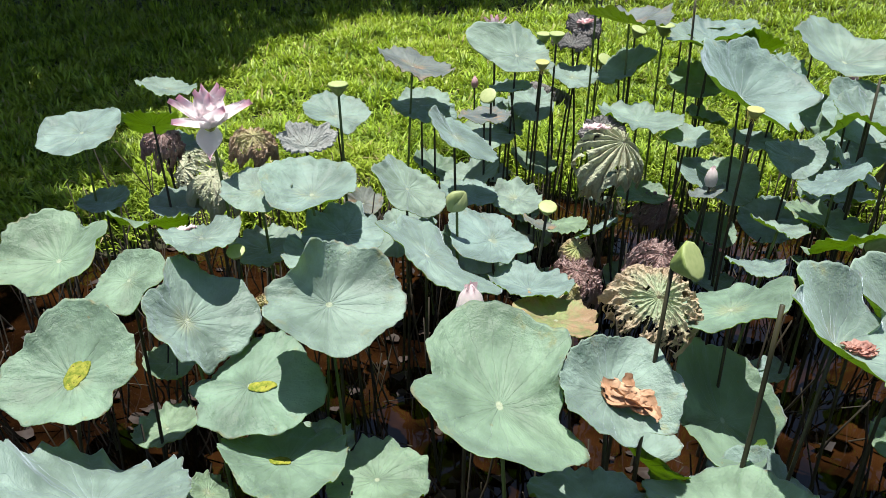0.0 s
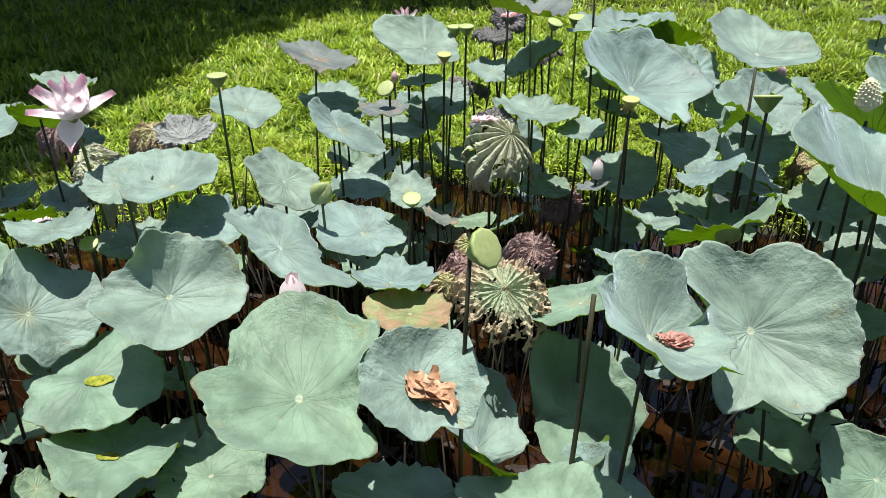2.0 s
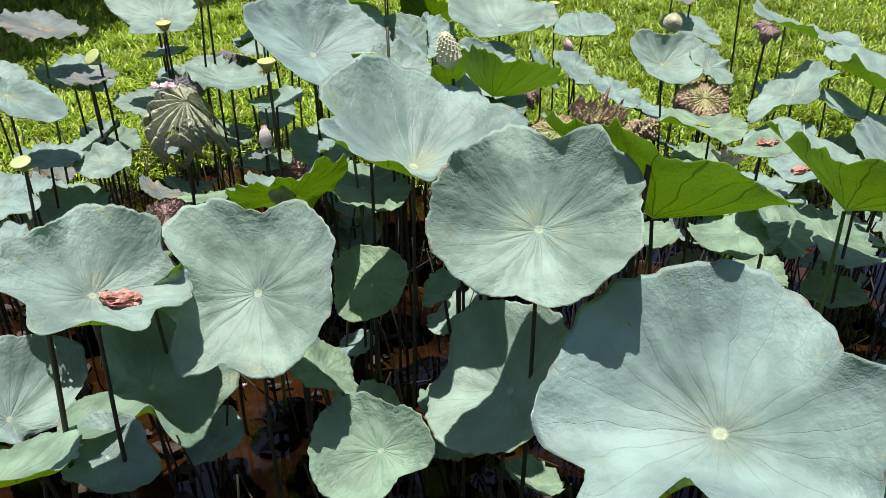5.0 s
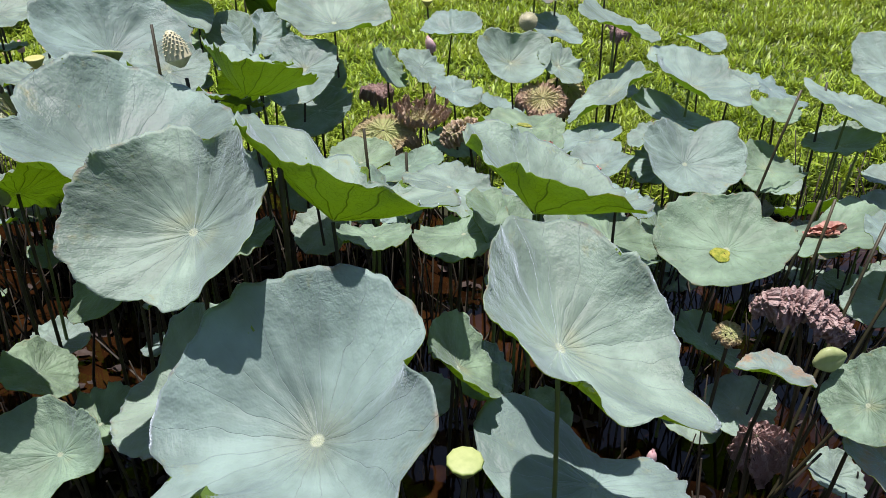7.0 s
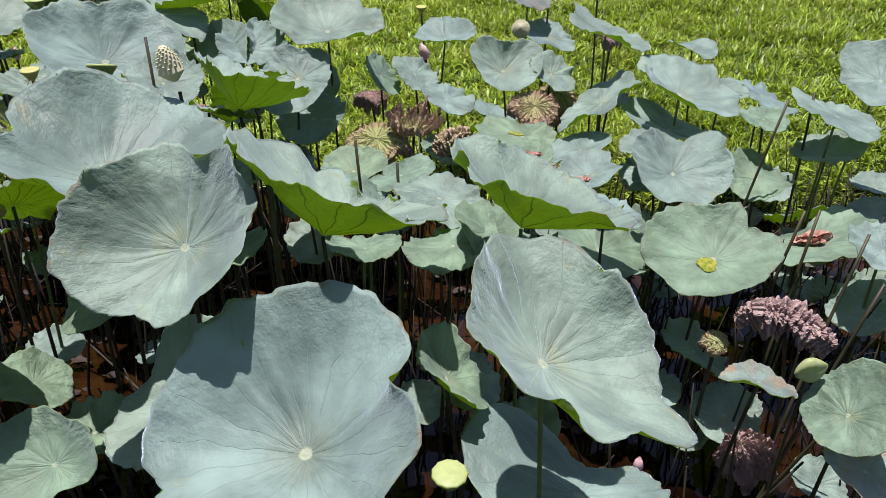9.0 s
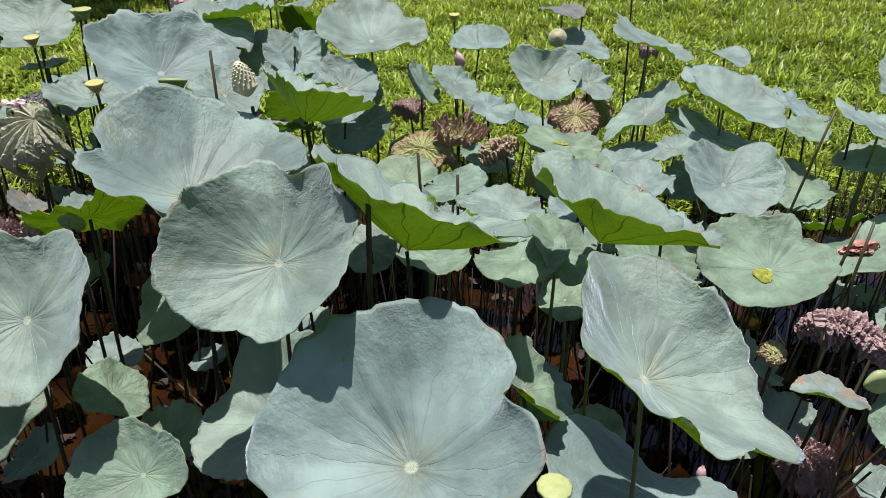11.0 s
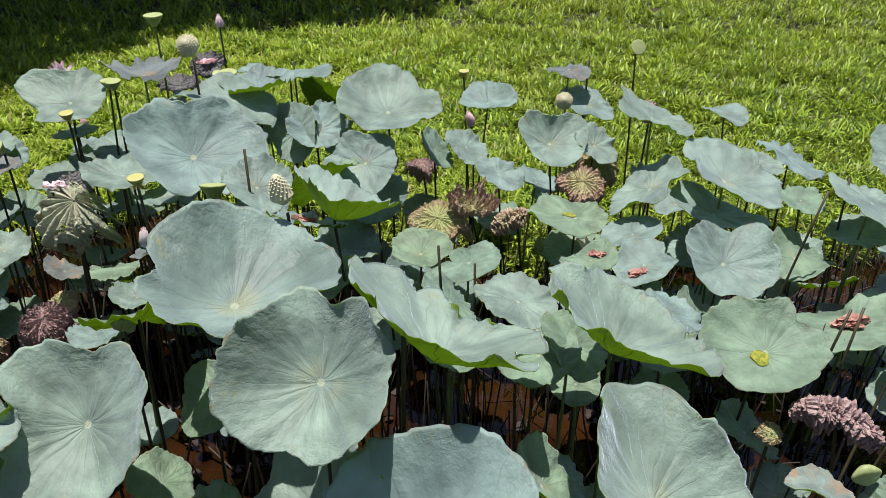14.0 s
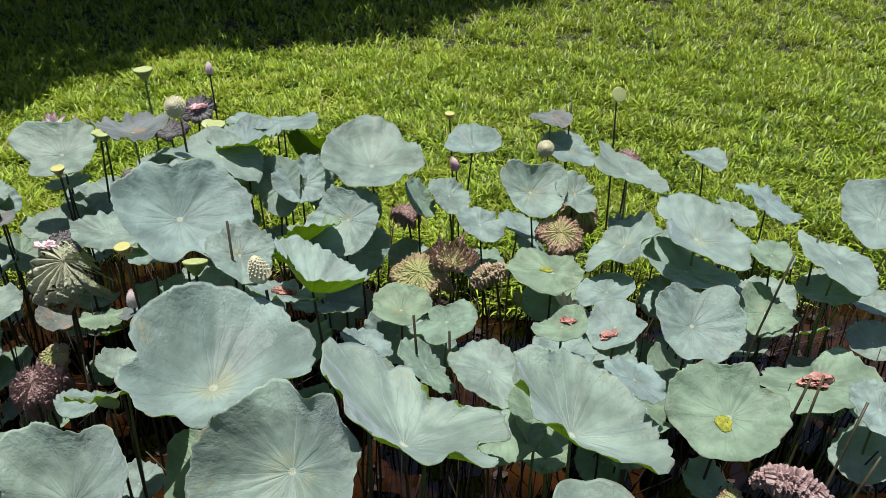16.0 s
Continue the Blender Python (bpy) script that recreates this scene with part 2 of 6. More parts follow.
def wither_material(name, inner, outer, ridge, blotch, share=0.15):
    """Dead blade. UV holds the height of the pleat and the distance from the navel."""
    k = Nodes(name)
    sep = k.n("SeparateXYZ")
    k.put(sep.inputs[0], k.n("UVMap").outputs[0])
    rib, rad = sep.outputs[0], sep.outputs[1]
    co = k.n("TexCoord").outputs["Object"]
    seed = k.math("MULTIPLY", k.n("ObjectInfo").outputs["Random"], 29.0)
    big = k.noise(co, 16.0, 4.0, 0.65, dims="4D", w=seed)
    fine = k.noise(co, 130.0, 4.0, 0.65, dims="4D", w=seed)
    edge = k.math("ADD", rad, k.math("MULTIPLY", k.math("SUBTRACT", big, 0.5), 1.1))
    col = k.mix(k.step(edge, 0.25, 0.8), inner, outer)
    col = k.mix(k.math("MULTIPLY", k.step(k.noise(co, 34.0, 3.0, 0.6, dims="4D", w=seed), 0.5, 0.64), 0.42), col, blotch)
    col = k.mix(k.math("MULTIPLY", k.step(rib, 0.62, 0.98), 0.65), col, ridge)
    col = k.mix(k.math("MULTIPLY", k.step(fine, 0.4, 0.75), 0.35), col, ridge)
    fold = k.math("ABSOLUTE", k.math("SUBTRACT", k.noise(co, 75.0, 3.0, 0.6, dims="4D", w=seed), 0.5))
    nor = k.bump(k.math("ADD", k.math("MULTIPLY", fold, 3.0), k.math("MULTIPLY", fine, 0.5)), 0.8, 0.006)
    return k.done(k.see_through(k.principled(col, 0.8, nor, Specular_IOR_Level=0.25), ridge, share, nor))


M_DEAD_STALK = simple("dead_stalk_dark", (0.010, 0.009, 0.005), (0.036, 0.028, 0.014), 0.7, 60, 0.5, 0.001, stretch=(1, 1, 0.15))

# ---- ground, water, lawn ----
def mesh_object(name, verts, faces, material, parent=None, smooth=True, uvs=None, slots=None):
    """One mesh object out of computed vertices and faces."""
    me = bpy.data.meshes.new(name)
    me.from_pydata(verts, [], faces)
    for m in material if isinstance(material, (list, tuple)) else [material]:
        me.materials.append(m)
    if smooth:
        me.polygons.foreach_set("use_smooth", [True] * len(me.polygons))
    if slots is not None:
        me.polygons.foreach_set("material_index", slots)
    if uvs is not None:
        layer = me.uv_layers.new(name="UVMap")
        idx = np.empty(len(me.loops), dtype=np.int32)
        me.loops.foreach_get("vertex_index", idx)
        layer.data.foreach_set("uv", np.asarray(uvs, dtype=np.float32)[idx].ravel())
    ob = new(name, me)
    if parent is not None:
        ob.parent = parent
    return ob


def shore(x):
    """The y of the pond's far edge at x."""
    return 3.55 + 0.12 * math.sin(1.7 * x) + 0.08 * math.sin(4.1 * x + 1) - 0.225 * (1 - math.tanh(1.5 * (x + 1.5))) - 0.05 * (1 + math.tanh(1.5 * (x - 3.6))) + 0.62 * math.exp(-((x - 0.3) / 0.85) ** 2)


def ground_height(x, y):
    """Pond bed, bank and lawn in one sheet."""
    d = y - shore(x)
    edge = min(d, 40.0)
    if x < -2.3:
        edge = max(edge, -2.3 - x)
    if x > 5.2:
        edge = max(edge, x - 5.2)
    if y < -2.5:
        edge = max(edge, -2.5 - y)
    edge = max(-40.0, edge)
    bank = 1 / (1 + math.exp(-7.0 * (edge - 0.02)))
    h = -0.42 + 0.56 * bank + 0.075 * max(0.0, min(edge, 8.0)) + 0.16 * max(0.0, min(edge - 8.0, 60.0))
    return h + 0.015 * math.sin(3.1 * x + 1.3 * y) * bank


def build_ground():
    xs = np.concatenate([np.linspace(-400, -9, 14), np.linspace(-8, 11, 130), np.linspace(12, 400, 14)])
    ys = np.concatenate([np.linspace(-400, -5, 12), np.linspace(-4, 12, 120), np.linspace(13, 400, 14)])
    verts = [(x, y, ground_height(x, y)) for y in ys for x in xs]
    nx = len(xs)
    faces = [(j * nx + i, j * nx + i + 1, (j + 1) * nx + i + 1, (j + 1) * nx + i) for j in range(len(ys) - 1) for i in range(nx - 1)]
    ob = mesh_object("ground", verts, faces, M_SOIL)
    return tagged(ob, "grassy bank and muddy bed of a lotus pond", "ground", kind="structure")


build_ground()
water = mesh_object("water", [(-3.4, -3.6, 0), (6.4, -3.6, 0), (6.4, 4.9, 0), (-3.4, 4.9, 0)], [(0, 1, 2, 3)], M_WATER, smooth=False)
tagged(water, "still brown pond water with dark reflections", "water", kind="structure")


def grass_field(name, x0, x1, y0, y1, tufts, each, height, width, seed, label, rise=0.02):
    """Tufts of arching grass blades as one mesh: each blade a bent strip that ends in a point."""
    rng = np.random.default_rng(seed)
    tx, ty = rng.uniform(x0, x1, tufts), rng.uniform(y0, y1, tufts)
    clump = 0.8 * np.sin(5.3 * tx + 2.1 * ty + np.sin(3 * ty)) * np.sin(4.7 * ty - 1.9 * tx) + 0.8 * np.sin(13 * tx + 3 + 2 * np.sin(5 * ty)) * np.sin(15 * ty + 2 * np.sin(4 * tx))
    tz = np.array([ground_height(a, b) for a, b in zip(tx, ty)])
    keep = (tz > rise) & (rng.uniform(-1.8, 1.0, tufts) < clump + 0.42)
    tx, ty, clump = np.repeat(tx[keep], each), np.repeat(ty[keep], each), np.repeat(clump[keep], each)
    tz = np.repeat(tz[keep], each)
    n = len(tx)
    a = rng.uniform(0, 2 * np.pi, n)
    x, y, z = tx + 0.025 * rng.normal(size=n), ty + 0.025 * rng.normal(size=n), tz
    h = height * rng.uniform(0.45, 1.3, n) * (1 + 0.32 * clump)
    w = width * rng.uniform(0.6, 1.3, n)
    lean = rng.uniform(0.35, 1.45, n)
    dx, dy = np.cos(a), np.sin(a)
    verts = np.empty((n, 7, 3))
    for i, (s, ww) in enumerate(((0.0, 0.7), (0.35, 1.0), (0.7, 0.85), (1.0, 0.0))):
        out, up = h * (0.35 * lean * s + 0.55 * lean * s * s), h * (s * (1 - 0.15 * lean) - 0.42 * lean * s * s)
        p = np.stack([x + dx * out, y + dy * out, z + up], -1)
        side = np.stack([-dy, dx, 0 * dx], -1) * (w * ww / 2)[:, None]
        if ww:
            verts[:, 2 * i], verts[:, 2 * i + 1] = p - side, p + side
        else:
            verts[:, 6] = p
    verts[:, :2, 2] -= 0.012
    base = 7 * np.arange(n)[:, None]
    tris = np.concatenate([base + q for q in ([0, 1, 3], [0, 3, 2], [2, 3, 5], [2, 5, 4], [4, 5, 6])], 0)
    me = bpy.data.meshes.new(name)
    me.vertices.add(7 * n)
    me.vertices.foreach_set("co", verts.ravel())
    me.loops.add(tris.size)
    me.loops.foreach_set("vertex_index", tris.ravel().astype(np.int32))
    me.polygons.add(len(tris))
    me.polygons.foreach_set("loop_start", np.arange(0, tris.size, 3, dtype=np.int32))
    me.update()
    me.validate()
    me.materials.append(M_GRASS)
    return tagged(new(name, me), label, "grass", kind="stuff")


grass_field("lawn_grass", -4.0, 6.6, 2.6, 5.2, 17500, 12, 0.125, 0.0125, 1, "bright green uncut lawn grass beside the pond")
grass_field("lawn_grass", -6.0, 8.5, 5.2, 8.5, 19000, 11, 0.140, 0.0155, 2, "bright green uncut lawn grass further up the bank")
grass_field("lawn_grass", -10.0, 14.0, 8.5, 16.0, 18000, 10, 0.165, 0.0165, 3, "bright green lawn grass at the far end")

# ---- lotus leaves ----
def blade_turn(az, tilt):
    """The turn of a blade whose normal leans by tilt degrees towards azimuth az (counter-clockwise from +x)."""
    return Matrix.Rotation(radians(az), 4, "Z") @ Matrix.Rotation(radians(tilt), 4, "Y") @ Matrix.Rotation(-radians(az), 4, "Z")


def blade_shape(rho, th, r, cup, fold, fa, sq, sa, f3, f3a, s3, s3a, off, wave, rim=(), lift=(), cone=False):
    """Place of a point of the blade in its own plane, and its height over the centre. rim and lift hold the waves of the outline and of the height, as pairs of cosine and sine."""
    c, s = math.cos(th), math.sin(th)
    n1 = noise.noise(Vector((1.9 * c, 1.9 * s, 0)) + off)
    n2 = noise.noise(Vector((4.2 * c, 4.2 * s, 5)) + off)
    n3 = noise.noise(Vector((9.5 * c, 9.5 * s, 9)) + off)
    n4 = noise.noise(Vector((26 * c, 26 * s, 14)) + off)
    crease = noise.noise(Vector((2.6 * rho * c, 2.6 * rho * s, 21)) + off)
    ridge = abs(math.sin(10.5 * th + 1.2 * n1))
    lump = noise.noise(Vector((6.5 * rho * c, 6.5 * rho * s, 33)) + off)
    small = noise.noise(Vector((15 * rho * c, 15 * rho * s, 41)) + off)
    pleat = 0.055 * noise.noise(Vector((3.3 * c, 3.3 * s, 50)) + off) + 0.022 * noise.noise(Vector((8.5 * c, 8.5 * s, 60)) + off)
    edge = 1 + (0.040 * n3 + 0.010 * n4 + 0.012 * (ridge - 0.6)) * rho ** 5
    h = cup * ((0.9 * rho + 0.1 * rho ** 3) if cone else (0.35 * rho + 0.65 * rho ** 1.8))
    if rim:
        for k in range(1, len(rim) // 2 + 1):
            edge += (rim[2 * k - 2] * math.cos(k * th) + rim[2 * k - 1] * math.sin(k * th)) * rho ** max(0, k - 2)
        for k in range(2, len(lift) // 2 + 2):
            h += (lift[2 * k - 4] * math.cos(k * th) + lift[2 * k - 3] * math.sin(k * th)) * rho ** (1.25 if cone else max(2, k - 1))
        wave, crease = 0.085 if cone else 0.045, 0.6 * crease
    else:
        edge += sq * math.cos(2 * (th - sa)) + s3 * math.cos(3 * (th - s3a)) + 0.055 * n1 * rho + 0.070 * n2 * rho ** 5
        h += rho * rho * (fold * math.cos(2 * (th - fa)) + f3 * math.cos(3 * (th - f3a)))
    d = r * rho * edge
    frill = rho ** 3.5
    h += wave * (1.15 * n2 * frill + 0.75 * n3 * frill * rho * rho)
    h += 0.080 * crease * rho + pleat * rho * (1.15 - 0.5 * rho) + (0.022 * lump + 0.006 * small * rho) * min(1.0, 2.5 * rho) + 0.010 * (ridge - 0.5) * rho * max(0.0, 0.75 - rho) * 2.2
    return d * c, d * s, r * h


def tube(name, points, radii, material, parent, sides=7):
    """A tapering tube through points."""
    verts, faces = [], []
    pts = [Vector(p) for p in points]
    for i, p in enumerate(pts):
        t = (pts[min(i + 1, len(pts) - 1)] - pts[max(i - 1, 0)]).normalized()
        a = t.orthogonal().normalized() if abs(t.x) > 0.9 else t.cross(Vector((1, 0, 0))).normalized()
        b = t.cross(a)
        for s in range(sides):
            g = 2 * math.pi * s / sides
            verts.append(p + radii[i] * (math.cos(g) * a + math.sin(g) * b))
    for i in range(len(pts) - 1):
        for s in range(sides):
            q = (s + 1) % sides
            faces.append((i * sides + s, i * sides + q, (i + 1) * sides + q, (i + 1) * sides + s))
    faces += [tuple(range(sides))[::-1], tuple((len(pts) - 1) * sides + s for s in range(sides))]
    return mesh_object(name, verts, faces, material, parent)


def stem_points(top, foot, bend, rng, n=9):
    top, foot = Vector(top), Vector(foot)
    side = Vector((rng.uniform(-1, 1), rng.uniform(-1, 1), 0)) * bend
    return [foot.lerp(top, s) + side * math.sin(math.pi * s) for s in (i / (n - 1) for i in range(n))]


BLADES = []         # the upper side of each blade, as points
GROWN = []          # navel and radius of each leaf so far
LEAF_GROUP = "lotus leaves in the pond"
LEAF_LABELS = {
    "blue": "large blue-green round lotus leaf with radiating veins on a stalk",
    "fresh": "light green round lotus leaf with radiating veins on a stalk",
    "old": "yellowing lotus leaf with brown dry patches on a stalk",
    "dark": "drooping grey-purple ageing lotus leaf on a dark stalk",
    "torn": "blue-green lotus leaf with torn brown dry patches",
    "dry": "withered brown lotus leaf hanging on its dark stalk",
}
LEAF_TOPS = {"blue": M_TOP, "fresh": M_TOP_FRESH, "old": M_TOP_OLD, "dark": M_TOP_DARK, "dry": M_DRY, "torn": M_TOP_TORN}


def lotus_leaf(x, y, z, r, az, tilt, cup=0.1, fold=0.0, fa=0.0, sq=0.0, sa=0.0, f3=0.0, f3a=0.0, s3=0.0, s3a=0.0, wave=0.13, kind="blue", foot=None, label="", stem=True, rim=(), lift=(), seed=0, cone=False):
    """A lotus leaf whose navel is at (x, y, z): a round blade of radius r and the stalk it stands on."""
    rng = random.Random(round(x * 7919 + y * 104729 + z * 1299709))
    off = Vector((rng.uniform(0, 90), rng.uniform(0, 90), rng.uniform(0, 90)))
    if seed:
        off = Vector((seed * 7.13 % 90, seed * 3.71 % 90, seed * 5.97 % 90))
    thing = new("lotus_leaf")
    GROWN.append((x, y, z, r))
    foot = foot or (x + rng.uniform(-0.06, 0.06), y + rng.uniform(-0.06, 0.06))
    thing.location = (foot[0], foot[1], -0.2)
    tagged(thing, label or LEAF_LABELS[kind], "lotus leaf", LEAF_GROUP)
    m = Matrix.Translation((x, y, z)) @ blade_turn(az, tilt)
    back = Matrix.Translation(-thing.location)
    rings, segs = (0.05, 0.11, 0.19, 0.28, 0.38, 0.48, 0.58, 0.67, 0.75, 0.82, 0.87, 0.91, 0.94, 0.97, 1.0), 128 if r > 0.15 else 104 if r > 0.12 else 76
    top, uvs = [(0, 0, 0)], [(0.5, 0.5)]
    for rho in rings:
        for s in range(segs):
            th = 2 * math.pi * s / segs
            top.append(blade_shape(rho, th, r, cup, fold, radians(fa), sq, radians(sa), f3, radians(f3a), s3, radians(s3a), off, wave, rim, lift, cone))
            uvs.append((0.5 + 0.5 * rho * math.cos(th), 0.5 + 0.5 * rho * math.sin(th)))
    n = len(top)
    BLADES.append(np.array([m @ Vector(p) for p in top]))
    verts = [back @ m @ Vector(p) for p in top] + [back @ m @ Vector((p[0] * 0.997, p[1] * 0.997, p[2] - 0.0018)) for p in top]
    faces, slots = [], []
    for layer in (0, 1):
        o = layer * n
        for s in range(segs):
            q = (s + 1) % segs
            tri = (o, o + 1 + s, o + 1 + q)
            faces.append(tri if not layer else tri[::-1])
            for i in range(len(rings) - 1):
                a, b = o + 1 + i * segs, o + 1 + (i + 1) * segs
                quad = (a + s, b + s, b + q, a + q)
                faces.append(quad if not layer else quad[::-1])
    slots = [0] * (len(faces) // 2) + [1] * (len(faces) // 2)
    last = 1 + (len(rings) - 1) * segs
    for s in range(segs):
        q = (s + 1) % segs
        faces.append((last + s, n + last + s, n + last + q, last + q))
        slots.append(1)
    mesh_object("blade", verts, faces, [LEAF_TOPS[kind], {"dry": M_DRY, "dark": M_UNDER_DARK}.get(kind, M_UNDER)], thing, True, uvs + uvs, slots)
    if stem:
        pts = stem_points(Vector((x, y, z)) - thing.location - (blade_turn(az, tilt) @ Vector((0, 0, 0.004))), (0, 0, 0), 0.03, rng)
        tube("stem", pts, [0.0065 - 0.0022 * i / 8 for i in range(9)], M_STEM if rng.random() < 0.75 else M_STEM_GREEN, thing)
    return thing

# navel x, y, z; radius; azimuth and degrees of tilt; cup; fold and stretch, two- and three-fold, each with its angle
lotus_leaf(-0.309, 1.617, 0.756, 0.175, -63, 29.2, 0.42, rim=(0.115, -0.113, 0.009, 0.077, -0.018, -0.020, 0.042, 0.021, 0.009, 0.018, 0.008, -0.031, -0.013, 0.003, 0.020, -0.018, -0.006, 0.023, -0.003, -0.004), lift=(-0.137, -0.058, 0.109, 0.010, -0.110, 0.004, 0.044, -0.076), seed=249)
lotus_leaf(-0.704, 1.622, 0.700, 0.161, -20, 44.8, 0.25, rim=(0.086, 0.109, -0.062, 0.028, 0.044, 0.021, -0.039, 0.034, -0.006, -0.053, 0.023, 0.032, -0.023, 0.017, 0.016, 0.005, 0.020, -0.019, 0.007, -0.026), lift=(-0.048, 0.144, 0.004, 0.085, 0.012, 0.010, 0.016, -0.002), seed=266)
lotus_leaf(-0.934, 1.425, 0.656, 0.163, -82, 28.3, 0.22, rim=(-0.035, 0.107, -0.053, 0.004, -0.021, -0.051, 0.003, 0.042, -0.027, 0.025, 0.012, 0.014, 0.010, 0.012, -0.002, -0.003, 0.010, 0.014, 0.013, 0.013), lift=(-0.124, -0.063, -0.033, -0.019, 0.010, 0.018, -0.003, -0.005), seed=283, kind="fresh")
lotus_leaf(-0.516, 1.501, 0.573, 0.172, -96, 9.1, -0.02, rim=(0.174, 0.014, -0.022, 0.001, 0.009, -0.056, 0.022, -0.017, 0.000, 0.012, 0.026, 0.018, -0.007, -0.012, 0.013, 0.001, -0.009, -0.024, -0.014, 0.000), lift=(-0.027, 0.053, -0.036, -0.046, 0.006, 0.006, 0.001, 0.004), seed=300, kind="fresh")
lotus_leaf(0.121, 1.183, 0.764, 0.195, -48, 16.0, 0.40, rim=(-0.115, -0.025, -0.184, -0.038, -0.013, -0.039, -0.058, 0.020, -0.042, -0.025, -0.000, 0.016, 0.012, -0.027, 0.014, 0.031, 0.027, 0.011, 0.020, 0.017), lift=(-0.135, 0.146, 0.010, 0.051, 0.003, 0.032, -0.017, -0.007), seed=215, kind="fresh")
lotus_leaf(0.358, 1.206, 0.780, 0.129, -73, 27.6, 0.38, rim=(0.106, -0.025, 0.027, 0.048, -0.003, 0.002, -0.020, -0.044, -0.002, -0.035, -0.007, -0.010, 0.009, 0.025, 0.017, 0.020, 0.020, 0.009, 0.016, -0.016), lift=(0.017, 0.018, 0.135, -0.008, -0.013, -0.010, -0.012, -0.008), seed=232)
lotus_leaf(-1.144, 1.839, 0.772, 0.162, -106, 23.6, 0.34, rim=(-0.015, 0.003, 0.031, -0.080, 0.028, -0.029, -0.008, 0.066, -0.029, 0.000, -0.078, -0.001), lift=(0.092, -0.078, 0.018, 0.021, -0.035, 0.007, -0.005, -0.011), seed=402, kind="fresh")
lotus_leaf(-0.404, 1.988, 0.924, 0.150, -77, 10.9, 0.33, rim=(-0.045, 0.040, -0.014, -0.008, 0.013, 0.013, 0.012, -0.015, -0.028, 0.007, -0.010, -0.026), lift=(0.039, -0.049, -0.049, 0.029, -0.004, 0.009, -0.007, -0.001), seed=317)
lotus_leaf(-0.577, 2.036, 0.920, 0.117, -104, 18, 0.14, 0.02, -2, 0.04, -54, 0.03, -33, 0.03, -58)
lotus_leaf(-0.705, 1.827, 0.854, 0.116, 73, 2, 0.15, 0.13, 38, 0.02, -69, 0.06, -48, 0.03, 58)
lotus_leaf(-0.938, 2.024, 0.811, 0.127, 90, 30, 0.08, 0.13, 7, 0.04, -89, 0.07, -24, 0.05, -44, kind="fresh")
lotus_leaf(-0.880, 1.705, 0.781, 0.103, -107, 26.0, 0.09, rim=(-0.011, -0.006, -0.040, 0.073, 0.039, 0.049, 0.010, 0.042, 0.043, -0.017, -0.005, -0.039), lift=(-0.040, 0.094, 0.030, -0.061, -0.011, -0.016, -0.002, 0.006), seed=419, kind="fresh")
lotus_leaf(-1.576, 2.941, 0.829, 0.185, -106, 17.6, 0.08, rim=(-0.061, 0.021, -0.022, 0.008, -0.040, 0.050, 0.012, -0.010, 0.032, 0.002, -0.015, -0.004), lift=(0.002, 0.012, 0.005, 0.057, 0.000, 0.006, 0.005, 0.002), seed=436)
lotus_leaf(-1.150, 2.884, 1.037, 0.124, 11, 11, 0.11, 0.04, -4, 0.03, -36, 0.03, -11, 0.01, -59)
lotus_leaf(-1.094, 2.561, 0.976, 0.106, 100, 38, 0.16, 0.06, 25, 0.05, -42, 0.00, -55, 0.03, -56, kind="fresh")
lotus_leaf(-0.306, 1.946, 0.812, 0.132, -64, 12, 0.11, 0.02, -52, 0.04, -68, 0.01, -7, 0.02, -28)
lotus_leaf(-0.345, 1.834, 0.778, 0.135, -0, 6, 0.17, 0.04, -66, 0.03, 87, 0.01, 22, 0.03, 48)
lotus_leaf(-0.123, 2.225, 0.850, 0.134, -27, 33.6, 0.12, rim=(-0.005, 0.036, 0.009, -0.039, 0.006, -0.032, 0.014, -0.009, -0.021, -0.041, 0.030, 0.046), lift=(0.113, 0.003, 0.014, 0.023, -0.013, 0.005, 0.010, -0.006), seed=334)
lotus_leaf(-0.046, 1.787, 0.818, 0.172, 7, 32.7, 0.07, rim=(0.132, 0.109, 0.033, -0.096, -0.019, -0.137, 0.067, -0.034, -0.003, -0.045, 0.048, -0.014), lift=(0.047, -0.055, 0.023, -0.083, 0.014, -0.006, 0.015, -0.011), seed=351)
lotus_leaf(0.155, 2.045, 0.742, 0.135, -44, 19.3, 0.15, rim=(-0.196, -0.026, 0.012, -0.030, 0.101, -0.005, 0.012, -0.018, 0.079, -0.001, 0.031, -0.008), lift=(0.020, 0.067, -0.022, 0.012, -0.002, -0.000, 0.007, -0.004), seed=368)
lotus_leaf(0.281, 2.499, 0.702, 0.105, -82, 16, 0.13, 0.02, -46, 0.02, -49, 0.01, 25, 0.02, -59)
lotus_leaf(0.096, 2.474, 0.723, 0.115, -36, 8, 0.16, 0.03, -63, 0.03, -70, 0.02, 60, 0.01, 51)
lotus_leaf(-0.492, 3.132, 0.852, 0.154, -46, 20.7, 0.17, rim=(-0.053, 0.061, -0.015, 0.043, 0.010, 0.006, -0.024, 0.023, 0.010, 0.043, 0.031, -0.003), lift=(-0.023, 0.100, 0.057, -0.001, 0.010, 0.002, -0.001, -0.009), seed=385)
lotus_leaf(-0.097, 3.105, 0.908, 0.137, -86, 17, 0.09, 0.06, 48, 0.04, -75, 0.02, -13, 0.01, -37)
lotus_leaf(-0.130, 3.016, 1.101, 0.171, -12, 16, 0.16, 0.06, 21, 0.03, -16, 0.03, -17, 0.04, 18, kind="dark")
